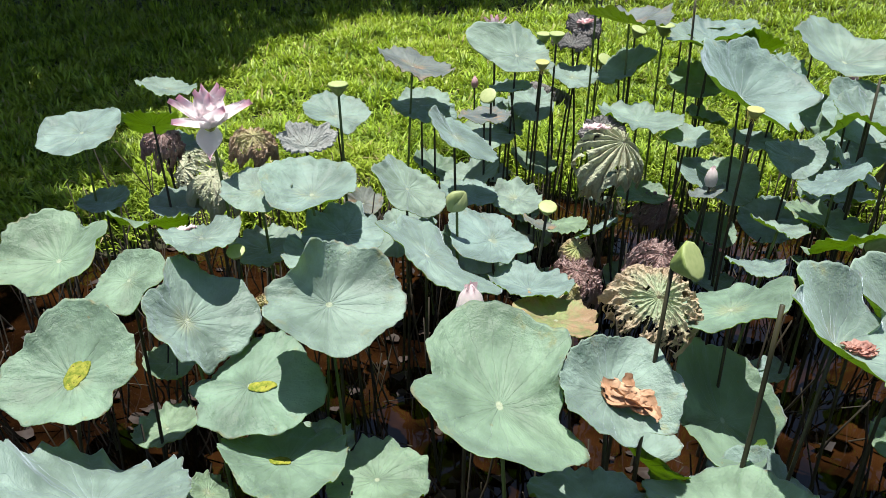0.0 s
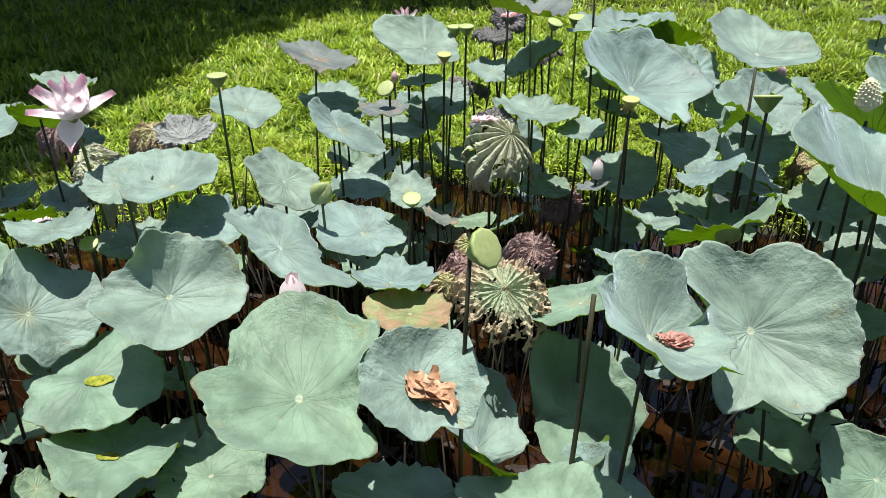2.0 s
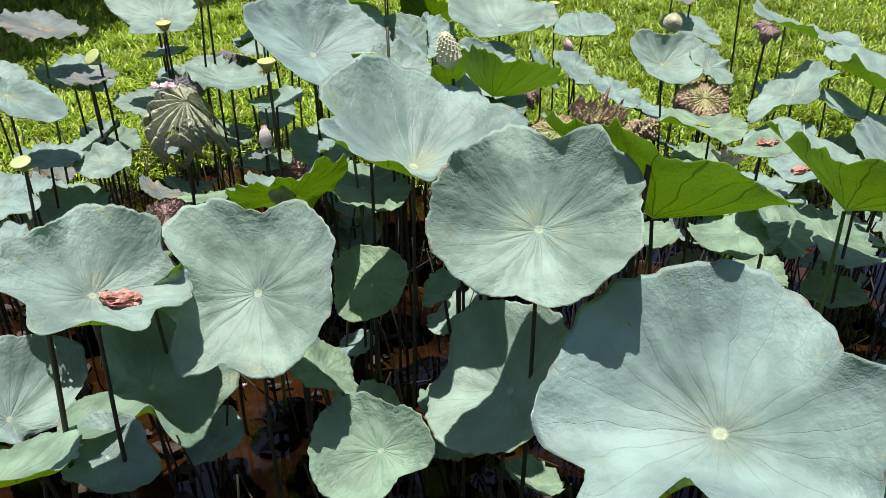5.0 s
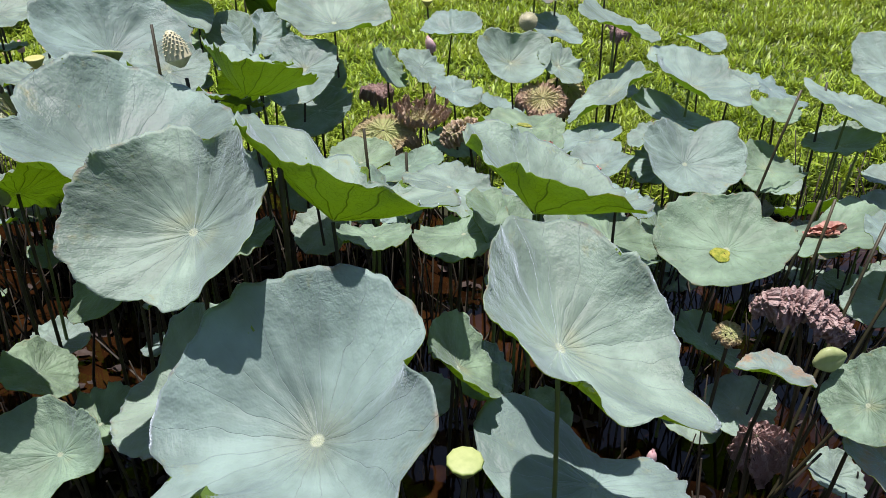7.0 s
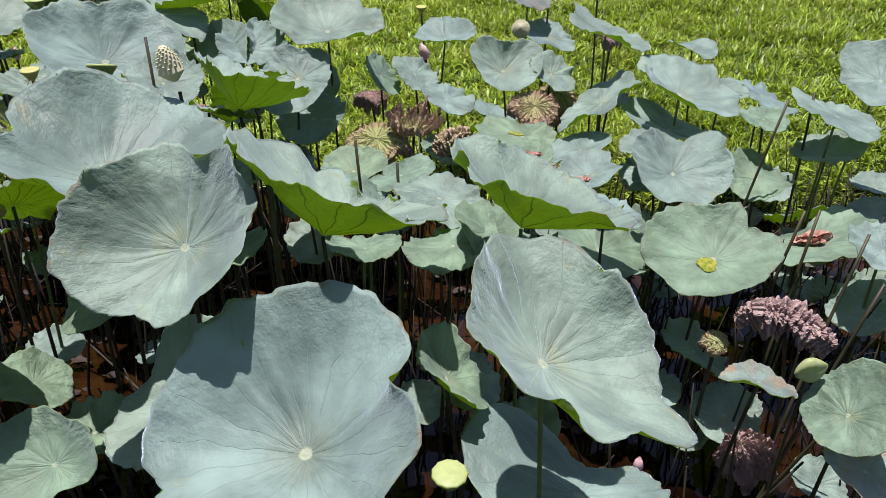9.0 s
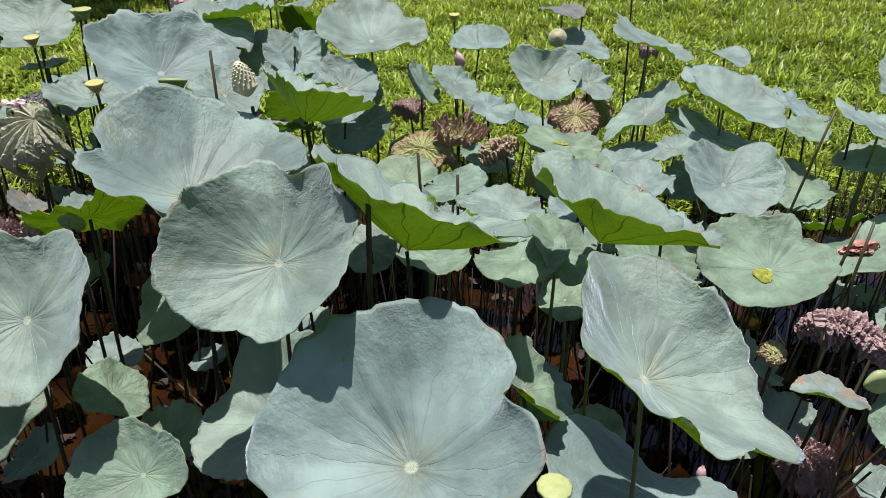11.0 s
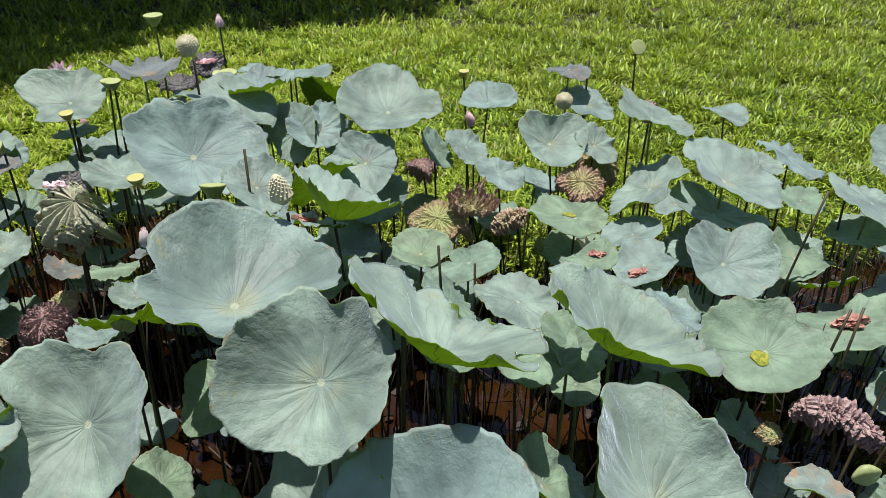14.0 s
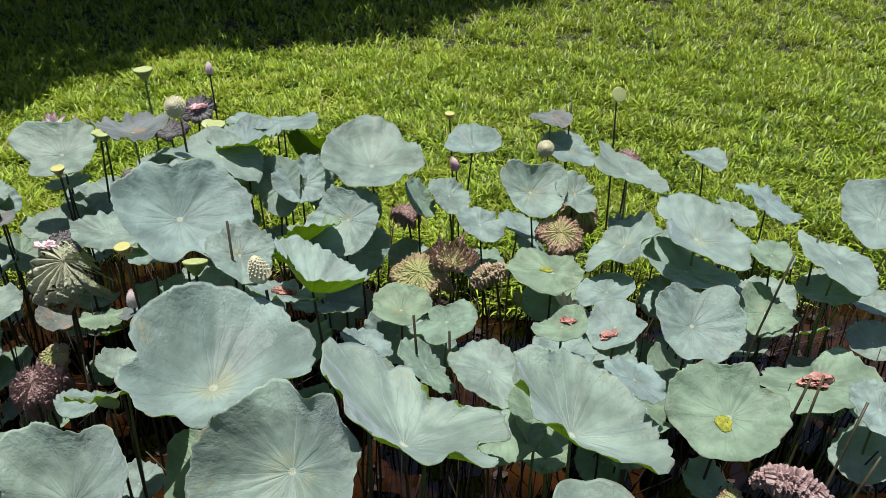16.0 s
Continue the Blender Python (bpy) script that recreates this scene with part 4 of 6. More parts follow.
lotus_leaf(0.941, 2.303, 0.804, 0.063, 154, 18, 0.12, 0.03, -14, 0.00, 16, 0.01, -39, 0.00, 9, kind="dark")
lotus_leaf(0.313, 3.231, 0.808, 0.095, -32, 43, 0.04, 0.12, -88, 0.02, -84, 0.02, -2, 0.03, -47)
lotus_leaf(1.542, 1.591, 0.684, 0.059, -163, 28, 0.25, 0.17, -78, 0.14, 82, 0.04, -40, 0.03, -15, kind="fresh")
lotus_leaf(1.639, 1.953, 0.668, 0.092, -129, 10, 0.14, 0.23, 15, 0.07, 48, 0.04, 40, 0.04, -13, kind="fresh")
lotus_leaf(2.263, 1.367, 0.633, 0.112, -1, 40, 0.32, 0.18, -79, 0.07, -71, 0.07, 7, 0.07, 23, kind="fresh")
lotus_leaf(2.323, 1.436, 0.566, 0.076, -44, 32, 0.12, 0.08, -64, 0.07, 68, 0.01, 41, 0.04, -20)
lotus_leaf(0.195, 3.150, 0.769, 0.140, -62, 9, 0.01, 0.02, -21, 0.02, -64, 0.03, -24, 0.03, -51)
lotus_leaf(1.094, 2.725, 0.720, 0.123, -98, 11, 0.12, 0.07, 9, 0.02, -71, 0.02, 53, 0.04, -9)
lotus_leaf(0.927, 2.561, 0.916, 0.097, -122, 7, 0.16, 0.09, 53, 0.04, 56, 0.04, -34, 0.01, 5)
lotus_leaf(0.783, 3.107, 0.728, 0.086, -73, 40, 0.13, 0.03, 33, 0.06, -86, 0.02, -46, 0.02, 28)
lotus_leaf(0.519, 2.831, 0.443, 0.123, 119, 11, -0.00, 0.07, 15, 0.01, 58, 0.01, 12, 0.02, -54, kind="fresh")
lotus_leaf(1.461, 3.334, 1.099, 0.142, 90, 40, 0.22, 0.14, 35, 0.04, 50, 0.02, 50, 0.06, -5, kind="fresh")
lotus_leaf(1.454, 2.991, 1.049, 0.128, -62, 30, 0.21, 0.13, 58, 0.08, 55, 0.06, -48, 0.02, -25)
lotus_leaf(1.546, 2.612, 0.960, 0.154, 150, 45, 0.14, 0.21, 76, 0.02, 77, 0.07, -52, 0.00, -21, kind="fresh")
lotus_leaf(1.178, 3.145, 1.191, 0.169, -145, 4, 0.27, 0.07, -69, 0.05, -80, 0.01, -44, 0.05, 42)
lotus_leaf(2.050, 1.707, 0.791, 0.097, 78, 6, 0.11, 0.07, 7, 0.03, 45, 0.01, 28, 0.02, -56, kind="fresh")
lotus_leaf(0.323, 1.689, 0.659, 0.124, 29, 5, 0.14, 0.08, -44, 0.01, 60, 0.01, 8, 0.07, -56, kind="old")
lotus_leaf(0.261, 1.835, 0.679, 0.127, 70, 8, 0.23, 0.06, 70, 0.01, -21, 0.03, -17, 0.05, 9)

lotus_leaf(3.100, 1.740, 0.220, 0.105, -100, 22, 0.2, 0.10, 30, 0.05, 60, label="low green lotus leaf in deep shade over the water")
lotus_leaf(3.230, 1.440, 0.250, 0.075, -60, 18, 0.2, 0.08, 70, label="small low lotus leaf among leaning dead stalks")
lotus_leaf(2.910, 1.820, 0.250, 0.075, -120, 16, 0.2, 0.08, 10, label="small low lotus leaf in deep shade over the water")
lotus_leaf(2.980, 1.760, 0.150, 0.090, -80, 12, 0.15, 0.08, 50, label="low green lotus leaf floating in the shade")

# ---- lotus pods, flowers, buds, withered leaves ----
M_POD_RIPE = simple("seed_pod_grey_green", (0.36, 0.36, 0.20), (0.52, 0.50, 0.33), 0.65, 120, 0.5, 0.001)
M_POD_YELLOW = simple("seed_pod_yellow", (0.31, 0.32, 0.09), (0.41, 0.40, 0.14), 0.5, 90, 0.3, 0.001)
M_SEED = simple("lotus_seed", (0.32, 0.37, 0.14), (0.42, 0.46, 0.19), 0.45, 60, 0.2, 0.0005)
M_STAMEN = simple("dry_stamen", (0.50, 0.36, 0.06), (0.70, 0.55, 0.16), 0.7, 80, 0.2, 0.0005)
M_PETAL_WHITE = simple("lotus_petal_pale", (0.82, 0.62, 0.66), (0.88, 0.82, 0.80), 0.5, 30, 0.2, 0.001, 0.4, (0.95, 0.8, 0.8))
M_PETAL_TIP = simple("lotus_petal_deep_pink", (0.72, 0.13, 0.30), (0.82, 0.36, 0.50), 0.5, 30, 0.2, 0.001, 0.35, (0.95, 0.35, 0.5))
M_TAN = simple("dried_petal_tan", (0.30, 0.15, 0.07), (0.62, 0.42, 0.26), 0.75, 35, 0.9, 0.004, 0.2, (0.7, 0.4, 0.2))
M_RUST = simple("dried_petal_red_brown", (0.22, 0.07, 0.05), (0.60, 0.38, 0.30), 0.7, 35, 0.9, 0.004, 0.2, (0.6, 0.2, 0.12))
M_WITHER_TAN = wither_material("withered_leaf_tan", (0.38, 0.38, 0.17), (0.36, 0.25, 0.17), (0.60, 0.48, 0.36), (0.22, 0.13, 0.08))
M_WITHER_LACE = wither_material("withered_leaf_half_green", (0.34, 0.44, 0.27), (0.46, 0.36, 0.24), (0.60, 0.52, 0.36), (0.34, 0.23, 0.15), 0.25)
M_WITHER_PURPLE = wither_material("withered_leaf_purple_brown", (0.30, 0.20, 0.175), (0.28, 0.19, 0.175), (0.47, 0.37, 0.335), (0.12, 0.075, 0.07), 0.1)
M_WITHER_GREEN = wither_material("withered_leaf_grey_green", (0.46, 0.50, 0.33), (0.42, 0.47, 0.31), (0.58, 0.54, 0.40), (0.28, 0.22, 0.15), 0.2)
M_WITHER_YELLOW = wither_material("withered_leaf_yellow", (0.36, 0.42, 0.16), (0.36, 0.28, 0.16), (0.56, 0.48, 0.30), (0.32, 0.23, 0.12), 0.25)
M_WITHER_GREY = wither_material("withered_leaf_grey", (0.30, 0.335, 0.30), (0.24, 0.26, 0.24), (0.44, 0.45, 0.41), (0.13, 0.12, 0.10), 0.08)
M_WITHER_DARK = wither_material("withered_leaf_dark", (0.16, 0.17, 0.155), (0.12, 0.115, 0.11), (0.28, 0.27, 0.25), (0.04, 0.032, 0.028), 0.06)


def lathe(profile, segs=20, ridges=0, depth=0.0):
    """Vertices and faces of a turned shape out of (radius, height) pairs."""
    verts, faces = [], []
    for rr, h in profile:
        for s in range(segs):
            g = 2 * math.pi * s / segs
            q = rr * (1 + depth * math.cos(ridges * g))
            verts.append((q * math.cos(g), q * math.sin(g), h))
    for i in range(len(profile) - 1):
        for s in range(segs):
            q = (s + 1) % segs
            faces.append((i * segs + s, i * segs + q, (i + 1) * segs + q, (i + 1) * segs + s))
    faces.append(tuple(range(segs))[::-1])
    faces.append(tuple((len(profile) - 1) * segs + s for s in range(segs)))
    return verts, faces


def stand(name, x, y, z, label, category, group="", foot=None, z0=-0.2):
    """The Empty of a thing that grows out of the pond, and its random numbers."""
    rng = random.Random(round(x * 6007 + y * 50021 + z * 700001))
    thing = new(name)
    foot = foot or (x + rng.uniform(-0.05, 0.05), y + rng.uniform(-0.05, 0.05))
    thing.location = (foot[0], foot[1], z0)
    tagged(thing, label, category, group)
    return thing, rng


def add_stem(thing, top, rng, thick=0.0055, green=0.2, bend=0.025):
    pts = stem_points(Vector(top) - thing.location, (0, 0, 0), bend, rng)
    return tube("stem", pts, [thick * (1.25 - 0.3 * i / 8) for i in range(9)], M_STEM_GREEN if rng.random() < green else M_STEM, thing)


_seed_mesh = []


def seed_pod(x, y, z, r, az, tilt, kind="green", height=1.1):
    """A lotus seed pod: a flared cup whose flat top is set with seeds."""
    mats = {"green": M_POD, "ripe": M_POD_RIPE, "yellow": M_POD_YELLOW}
    words = {"green": "green flat-topped lotus seed pod on a dark stalk",
             "ripe": "ripe grey-green knobbly lotus seed pod full of seeds",
             "yellow": "small yellow lotus seed pod with a fringe of stamens"}
    thing, rng = stand("seed_pod", x, y, z, words[kind], "seed pod", "lotus seed pods")
    m = Matrix.Translation(Vector((x, y, z)) - thing.location) @ blade_turn(az, tilt)
    dome = 1.15 if kind == "ripe" else 0.05
    side = [(0.16, -1.05), (0.30, -0.95), (0.55, -0.65), (0.80, -0.30), (0.97, -0.08), (1.0, 0.0), (0.96, 0.07)]
    if kind == "ripe":
        side = [(a, 0.45 * b) for a, b in side]
    top = [(0.85, 0.08 + dome * 0.28), (0.55, 0.08 + dome * 0.72), (0.2, 0.08 + dome)]
    verts, faces = lathe([(a * r, b * r * height) for a, b in side + top], 33, 11, 0.03 if kind != "ripe" else 0.012)
    slots = [0 if i < 33 * 6 or i == len(faces) - 2 else 1 for i in range(len(faces))]
    mesh_object("receptacle", [m @ Vector(v) for v in verts], faces, [M_POD_SIDE if kind == "green" else mats[kind], mats[kind]], thing, slots=slots)
    if not _seed_mesh:
        sv, sf = lathe([(0.75, -0.6), (0.97, -0.1), (0.9, 0.35), (0.6, 0.75), (0.15, 0.95)], 8)
        for mat in (M_SEED, M_POD_RIPE):
            me = bpy.data.meshes.new("seed")
            me.from_pydata(sv, [], sf)
            me.materials.append(mat)
            me.polygons.foreach_set("use_smooth", [True] * len(me.polygons))
            _seed_mesh.append(me)
    if kind == "ripe":
        spots = [(0.97 * math.sqrt((k + 0.5) / 80), k * 137.5) for k in range(80)]
    else:
        spots = [(0, 0)] + [(0.38, k * 72) for k in range(5)] + [(0.72, 18 + k * 36) for k in range(10)]
    for d, g in spots:
        a = radians(g)
        hh = (0.08 + dome * (1 - d * d) ** (0.75 if kind == "ripe" else 1.0)) * r * height
        q = 0.095 * r if kind == "ripe" else 0.055 * r
        s = new("seed", _seed_mesh[1 if kind == "ripe" else 0])
        s.parent = thing
        s.matrix_basis = m @ Matrix.Translation((d * r * math.cos(a), d * r * math.sin(a), hh - 0.03 * r)) @ Matrix.Diagonal((q, q, q * (0.35 if kind == "ripe" else 0.45), 1))
    if kind == "yellow":
        fv, ff = [], []
        for k in range(44):
            g = 2 * math.pi * k / 44 + rng.uniform(-0.05, 0.05)
            c, s = math.cos(g), math.sin(g)
            o = len(fv)
            b = Vector((0.35 * r * c, 0.35 * r * s, -0.95 * r))
            e = Vector((rng.uniform(0.75, 1.15) * r * c, rng.uniform(0.75, 1.15) * r * s, rng.uniform(-1.5, -0.6) * r))
            w = Vector((-s, c, 0)) * r * 0.035
            for p in (b - w, b + w, e + w, e - w):
                fv.append(m @ p)
            ff.append((o, o + 1, o + 2, o + 3))
        mesh_object("stamen_fringe", fv, ff, M_STAMEN, thing, smooth=False)
    add_stem(thing, Vector((x, y, z)) + blade_turn(az, tilt) @ Vector((0, 0, -r * height)), rng, 0.005)
    return thing


def petal_mesh(length, width, cup, curl, tip=0.85, taper=6):
    """A cupped petal along +z from the origin, hollow side towards +y, with thickness."""
    nu, nv = 9, 7
    verts, faces = [], []
    for layer in (0, 1):
        for i in range(nu):
            s = i / (nu - 1)
            w = width * (math.sin(math.pi * min(1, s * tip + 0.12)) ** 0.75) * (1 - 0.995 * s ** taper)
            for j in range(nv):
                t = 2 * j / (nv - 1) - 1
                verts.append((w * t, cup * width * t * t * (1 - 0.4 * s) - curl * length * s * s - 0.0012 * layer, length * s))
    n = nu * nv
    for layer in (0, 1):
        o = layer * n
        for i in range(nu - 1):
            for j in range(nv - 1):
                f = (o + i * nv + j, o + i * nv + j + 1, o + (i + 1) * nv + j + 1, o + (i + 1) * nv + j)
                faces.append(f if layer else f[::-1])
    return verts, faces


def petal_material(name, inner, edge):
    """Petal that deepens in colour towards its tip; Generated z runs from base to tip."""
    k = Nodes(name)
    sep = k.n("SeparateXYZ")
    k.put(sep.inputs[0], k.n("TexCoord").outputs["Generated"])
    s = sep.outputs[2]
    co = k.n("TexCoord").outputs["Object"]
    line = k.noise(co, 260.0, 2.0)
    f = k.math("ADD", k.step(s, 0.62, 1.08), k.math("MULTIPLY", k.math("SUBTRACT", line, 0.5), 0.35))
    col = k.mix(f, inner, edge)
    nor = k.bump(line, 0.25, 0.001)
    return k.done(k.see_through(k.principled(col, 0.5, nor), col, 0.68, nor))


M_FLOWER = petal_material("lotus_flower_petal", (0.98, 0.94, 0.94), (0.96, 0.66, 0.76))
M_BUD = petal_material("lotus_bud_petal", (0.90, 0.87, 0.84), (0.88, 0.76, 0.77))


def lotus_flower(x, y, z, size, label, openness=1.0, petals=13, az=0):
    thing, rng = stand("lotus_flower", x, y, z, label, "lotus flower", "lotus flowers and buds")
    base = Vector((x, y, z)) - thing.location
    for k in range(petals):
        ring = 0 if k < petals * 0.4 else 1
        g = radians(az) + 2 * math.pi * k * 0.382 + rng.uniform(-0.15, 0.15)
        lean = (32 + rng.uniform(-8, 10) if ring == 0 else 62 + rng.uniform(-12, 14)) * openness
        if k == petals - 1 and openness > 0.9:
            lean, g = 132, radians(8)
        long = size * (0.72 if lean == 132 else rng.uniform(0.95, 1.1) * (1.0 if ring else 0.94))
        v, f = petal_mesh(long, size * (0.31 if ring else 0.33), 0.62, 0.03 if ring else -0.04, 0.86, 2.3)
        m = Matrix.Translation(base) @ Matrix.Rotation(g, 4, "Z") @ Matrix.Rotation(radians(lean), 4, "X") @ Matrix.Translation((0, 0, size * 0.05))
        ob = mesh_object("petal", v, f, M_FLOWER, thing)
        ob.matrix_basis = m
    cv, cf = lathe([(0.05 * size, -0.02 * size), (0.13 * size, 0.12 * size), (0.15 * size, 0.2 * size), (0.08 * size, 0.21 * size)], 14)
    mesh_object("receptacle", [base + Vector(p) for p in cv], cf, M_POD_YELLOW, thing)
    sv, sf = [], []
    for k in range(60):
        g, t = rng.uniform(0, 6.28), rng.uniform(0.15, 0.55)
        d = Vector((math.cos(g) * math.sin(t), math.sin(g) * math.sin(t), math.cos(t)))
        w = Vector((-math.sin(g), math.cos(g), 0)) * size * 0.012
        o = len(sv)
        sv += [base + d * size * 0.12 - w, base + d * size * 0.12 + w, base + d * size * 0.3 + w, base + d * size * 0.3 - w]
        sf.append((o, o + 1, o + 2, o + 3))
    mesh_object("stamen_fringe", sv, sf, M_STAMEN, thing, smooth=False)
    add_stem(thing, (x, y, z), rng, 0.0055, 0.3)
    return thing


def lotus_bud(x, y, z, size, label, material=None, az=0, tilt=0, fat=0.34):
    """A closed bud whose base is at (x, y, z)."""
    thing, rng = stand("lotus_bud", x, y, z, label, "lotus bud", "lotus flowers and buds")
    m0 = Matrix.Translation(Vector((x, y, z)) - thing.location) @ blade_turn(az, tilt)
    for k in range(5):
        v, f = petal_mesh(size * (1 - 0.05 * (k % 2)), size * fat, 0.8, -0.02, 0.9, 2.2)
        ob = mesh_object("petal", v, f, material or M_BUD, thing)
        ob.matrix_basis = m0 @ Matrix.Rotation(2 * math.pi * k / 5, 4, "Z") @ Matrix.Translation((0, -size * fat * 0.72, 0)) @ Matrix.Rotation(radians(-11), 4, "X")
    cv, cf = lathe([(0.05 * size, -0.02 * size), (0.24 * size, 0.1 * size), (0.30 * size, 0.35 * size), (0.22 * size, 0.68 * size), (0.03 * size, 0.93 * size)], 12)
    mesh_object("core", [m0 @ Vector(p) for p in cv], cf, material or M_BUD, thing)
    add_stem(thing, (x, y, z), rng, 0.0045, 0.4)
    return thing


def rolled_leaf(x, y, z, size, az, tilt):
    """A young leaf still rolled in from both sides, on its stalk."""
    thing, rng = stand("rolled_leaf", x, y, z, "young pale green lotus leaf still rolled up on its stalk", "lotus leaf", "rolled lotus leaves")
    m = Matrix.Translation(Vector((x, y, z)) - thing.location) @ blade_turn(az, tilt)
    for side in (-1, 1):
        verts, faces = [], []
        n, segs = 13, 16
        for i in range(n):
            s = i / (n - 1)
            rad = size * 0.27 * math.sin(math.pi * (0.06 + 0.9 * s)) ** 0.7
            for k in range(segs):
                g = 2 * math.pi * k / segs
                q = rad * (1 + 0.07 * math.cos(9 * g + 9 * s)) * (0.75 + 0.25 * abs(math.cos(g)))
                verts.append(m @ Vector((size * 0.17 * side * math.sin(math.pi * s) + q * math.cos(g), q * 0.8 * math.sin(g), size * (s - 0.5))))
        for i in range(n - 1):
            for k in range(segs):
                q = (k + 1) % segs
                faces.append((i * segs + k, i * segs + q, (i + 1) * segs + q, (i + 1) * segs + k))
        faces += [tuple(range(segs))[::-1], tuple((n - 1) * segs + k for k in range(segs))]
        mesh_object("roll", verts, faces, M_ROLL, thing)
    add_stem(thing, (x, y, z), rng, 0.0045, 0.7)
    return thing


M_ROLL = simple("rolled_leaf_green", (0.20, 0.26, 0.09), (0.42, 0.47, 0.22), 0.55, 50, 0.6, 0.002, 0.15, (0.4, 0.6, 0.05), stretch=(1, 1, 0.2))
WITHER = {"tan": M_WITHER_TAN, "purple": M_WITHER_PURPLE, "green": M_WITHER_GREEN, "yellow": M_WITHER_YELLOW, "dark": M_WITHER_DARK, "grey": M_WITHER_GREY, "lace": M_WITHER_LACE}
WITHER_WORDS = {"tan": "withered tan lotus leaf, crumpled and torn on its stalk", "purple": "shrivelled purple-brown dead lotus leaf, deeply crumpled",
                "green": "wilted grey-green lotus leaf hanging in pleats", "yellow": "yellowed dying lotus leaf with curled brown rim",
                "dark": "dark dried lotus leaf drooping from its stalk", "grey": "grey-green ageing lotus leaf pleated like a shallow funnel", "lace": "half-green dying lotus leaf with a torn lacy tan rim"}


def withered_leaf(x, y, z, r, az, tilt, kind, droop=0.6, pleats=14, depth=0.12, holes=0.0, crumple=0.10, stem=True, squash=1.0, lop=None, torn_side=None):
    """A dead leaf: pleated between its ribs, drooping, crumpled and torn; lop gives the side that is left, and how much of the other is gone; torn_side the side where only strands are left."""
    thing, rng = stand("withered_leaf", x, y, z, WITHER_WORDS[kind], "lotus leaf", "withered lotus leaves")
    m = Matrix.Translation(Vector((x, y, z)) - thing.location) @ blade_turn(az, tilt)
    off = Vector((rng.uniform(0, 50), rng.uniform(0, 50), rng.uniform(0, 50)))
    rings, segs = (22, 160) if r > 0.09 else (15, 110)
    top, uvs = [], []
    for i in range(rings + 1):
        rho = 0.03 + 0.97 * i / rings
        for s in range(segs):
            th = 2 * math.pi * s / segs
            c, sn = math.cos(th), math.sin(th)
            ruff = 1.5 * noise.noise(Vector((2.2 * c, 2.2 * sn, 0)) + off)
            here = Vector((rho * c, rho * sn, 0))
            fine = noise.noise(here * 7 + off)
            tiny = noise.noise(here * 17 + off)
            crisp = abs(noise.noise(here * 30 + off)) - 0.2
            torn = noise.noise(Vector((13 * c, 13 * sn, 40)) + off)
            rib = abs(math.sin(0.5 * pleats * th + 0.9 * ruff + 0.3 * fine))
            curl = max(0.0, rho - 0.68) / 0.32
            d = r * rho * (1 + 0.20 * ruff * rho + 0.08 * fine + 0.14 * torn * rho ** 4) * (1 - 0.22 * droop * rho * rho - 0.20 * curl * curl)
            if lop:
                d *= 1 - lop[1] * 0.5 * (1 - math.cos(th - radians(lop[0])))
            wave = (rib ** 0.7 - 0.6) * (1 + 0.8 * noise.noise(Vector((4 * c, 4 * sn, 30)) + off))
            h = -droop * rho ** 2.2 * (1 + 0.5 * ruff) - depth * wave * 2.2 * rho * (1.2 - 0.8 * rho) - 0.26 * curl * curl * (1 + 1.2 * ruff)
            h += crumple * (1.5 * fine + 1.3 * tiny + 1.6 * crisp) * (0.3 + 0.7 * rho) * rho
            top.append(Vector((d * c, d * sn * squash, r * h)) + Vector((tiny, fine, crisp)) * r * crumple * 0.7 * rho)
            uvs.append((1 - rib, rho))
    n = len(top)
    verts = [m @ p for p in top] + [m @ (p - Vector((0, 0, 0.0014))) for p in top]
    faces = []
    for i in range(rings):
        for s in range(segs):
            q = (s + 1) % segs
            if holes and i > 3:
                th, rho = 2 * math.pi * s / segs, i / rings
                hole = noise.noise(Vector((5 * rho * math.cos(th), 5 * rho * math.sin(th), 20)) + off) + 0.6 * noise.noise(Vector((15 * rho * math.cos(th), 15 * rho * math.sin(th), 7)) + off)
                rot = holes if torn_side is None else holes * (0.5 + 0.5 * math.cos(th - radians(torn_side))) ** 1.5 * 2.0 - 0.15
                if hole > 0.55 - rot * rho and uvs[i * segs + s][0] < 0.80:
                    continue
            a = (i * segs + s, i * segs + q, (i + 1) * segs + q, (i + 1) * segs + s)
            faces.append(a[::-1])
            faces.append(tuple(n + b for b in a))
    mesh_object("blade", verts, faces, WITHER[kind], thing, False, uvs + uvs)
    if stem:
        add_stem(thing, (x, y, z), rng, 0.0055, 0.1, 0.05)
    return thing


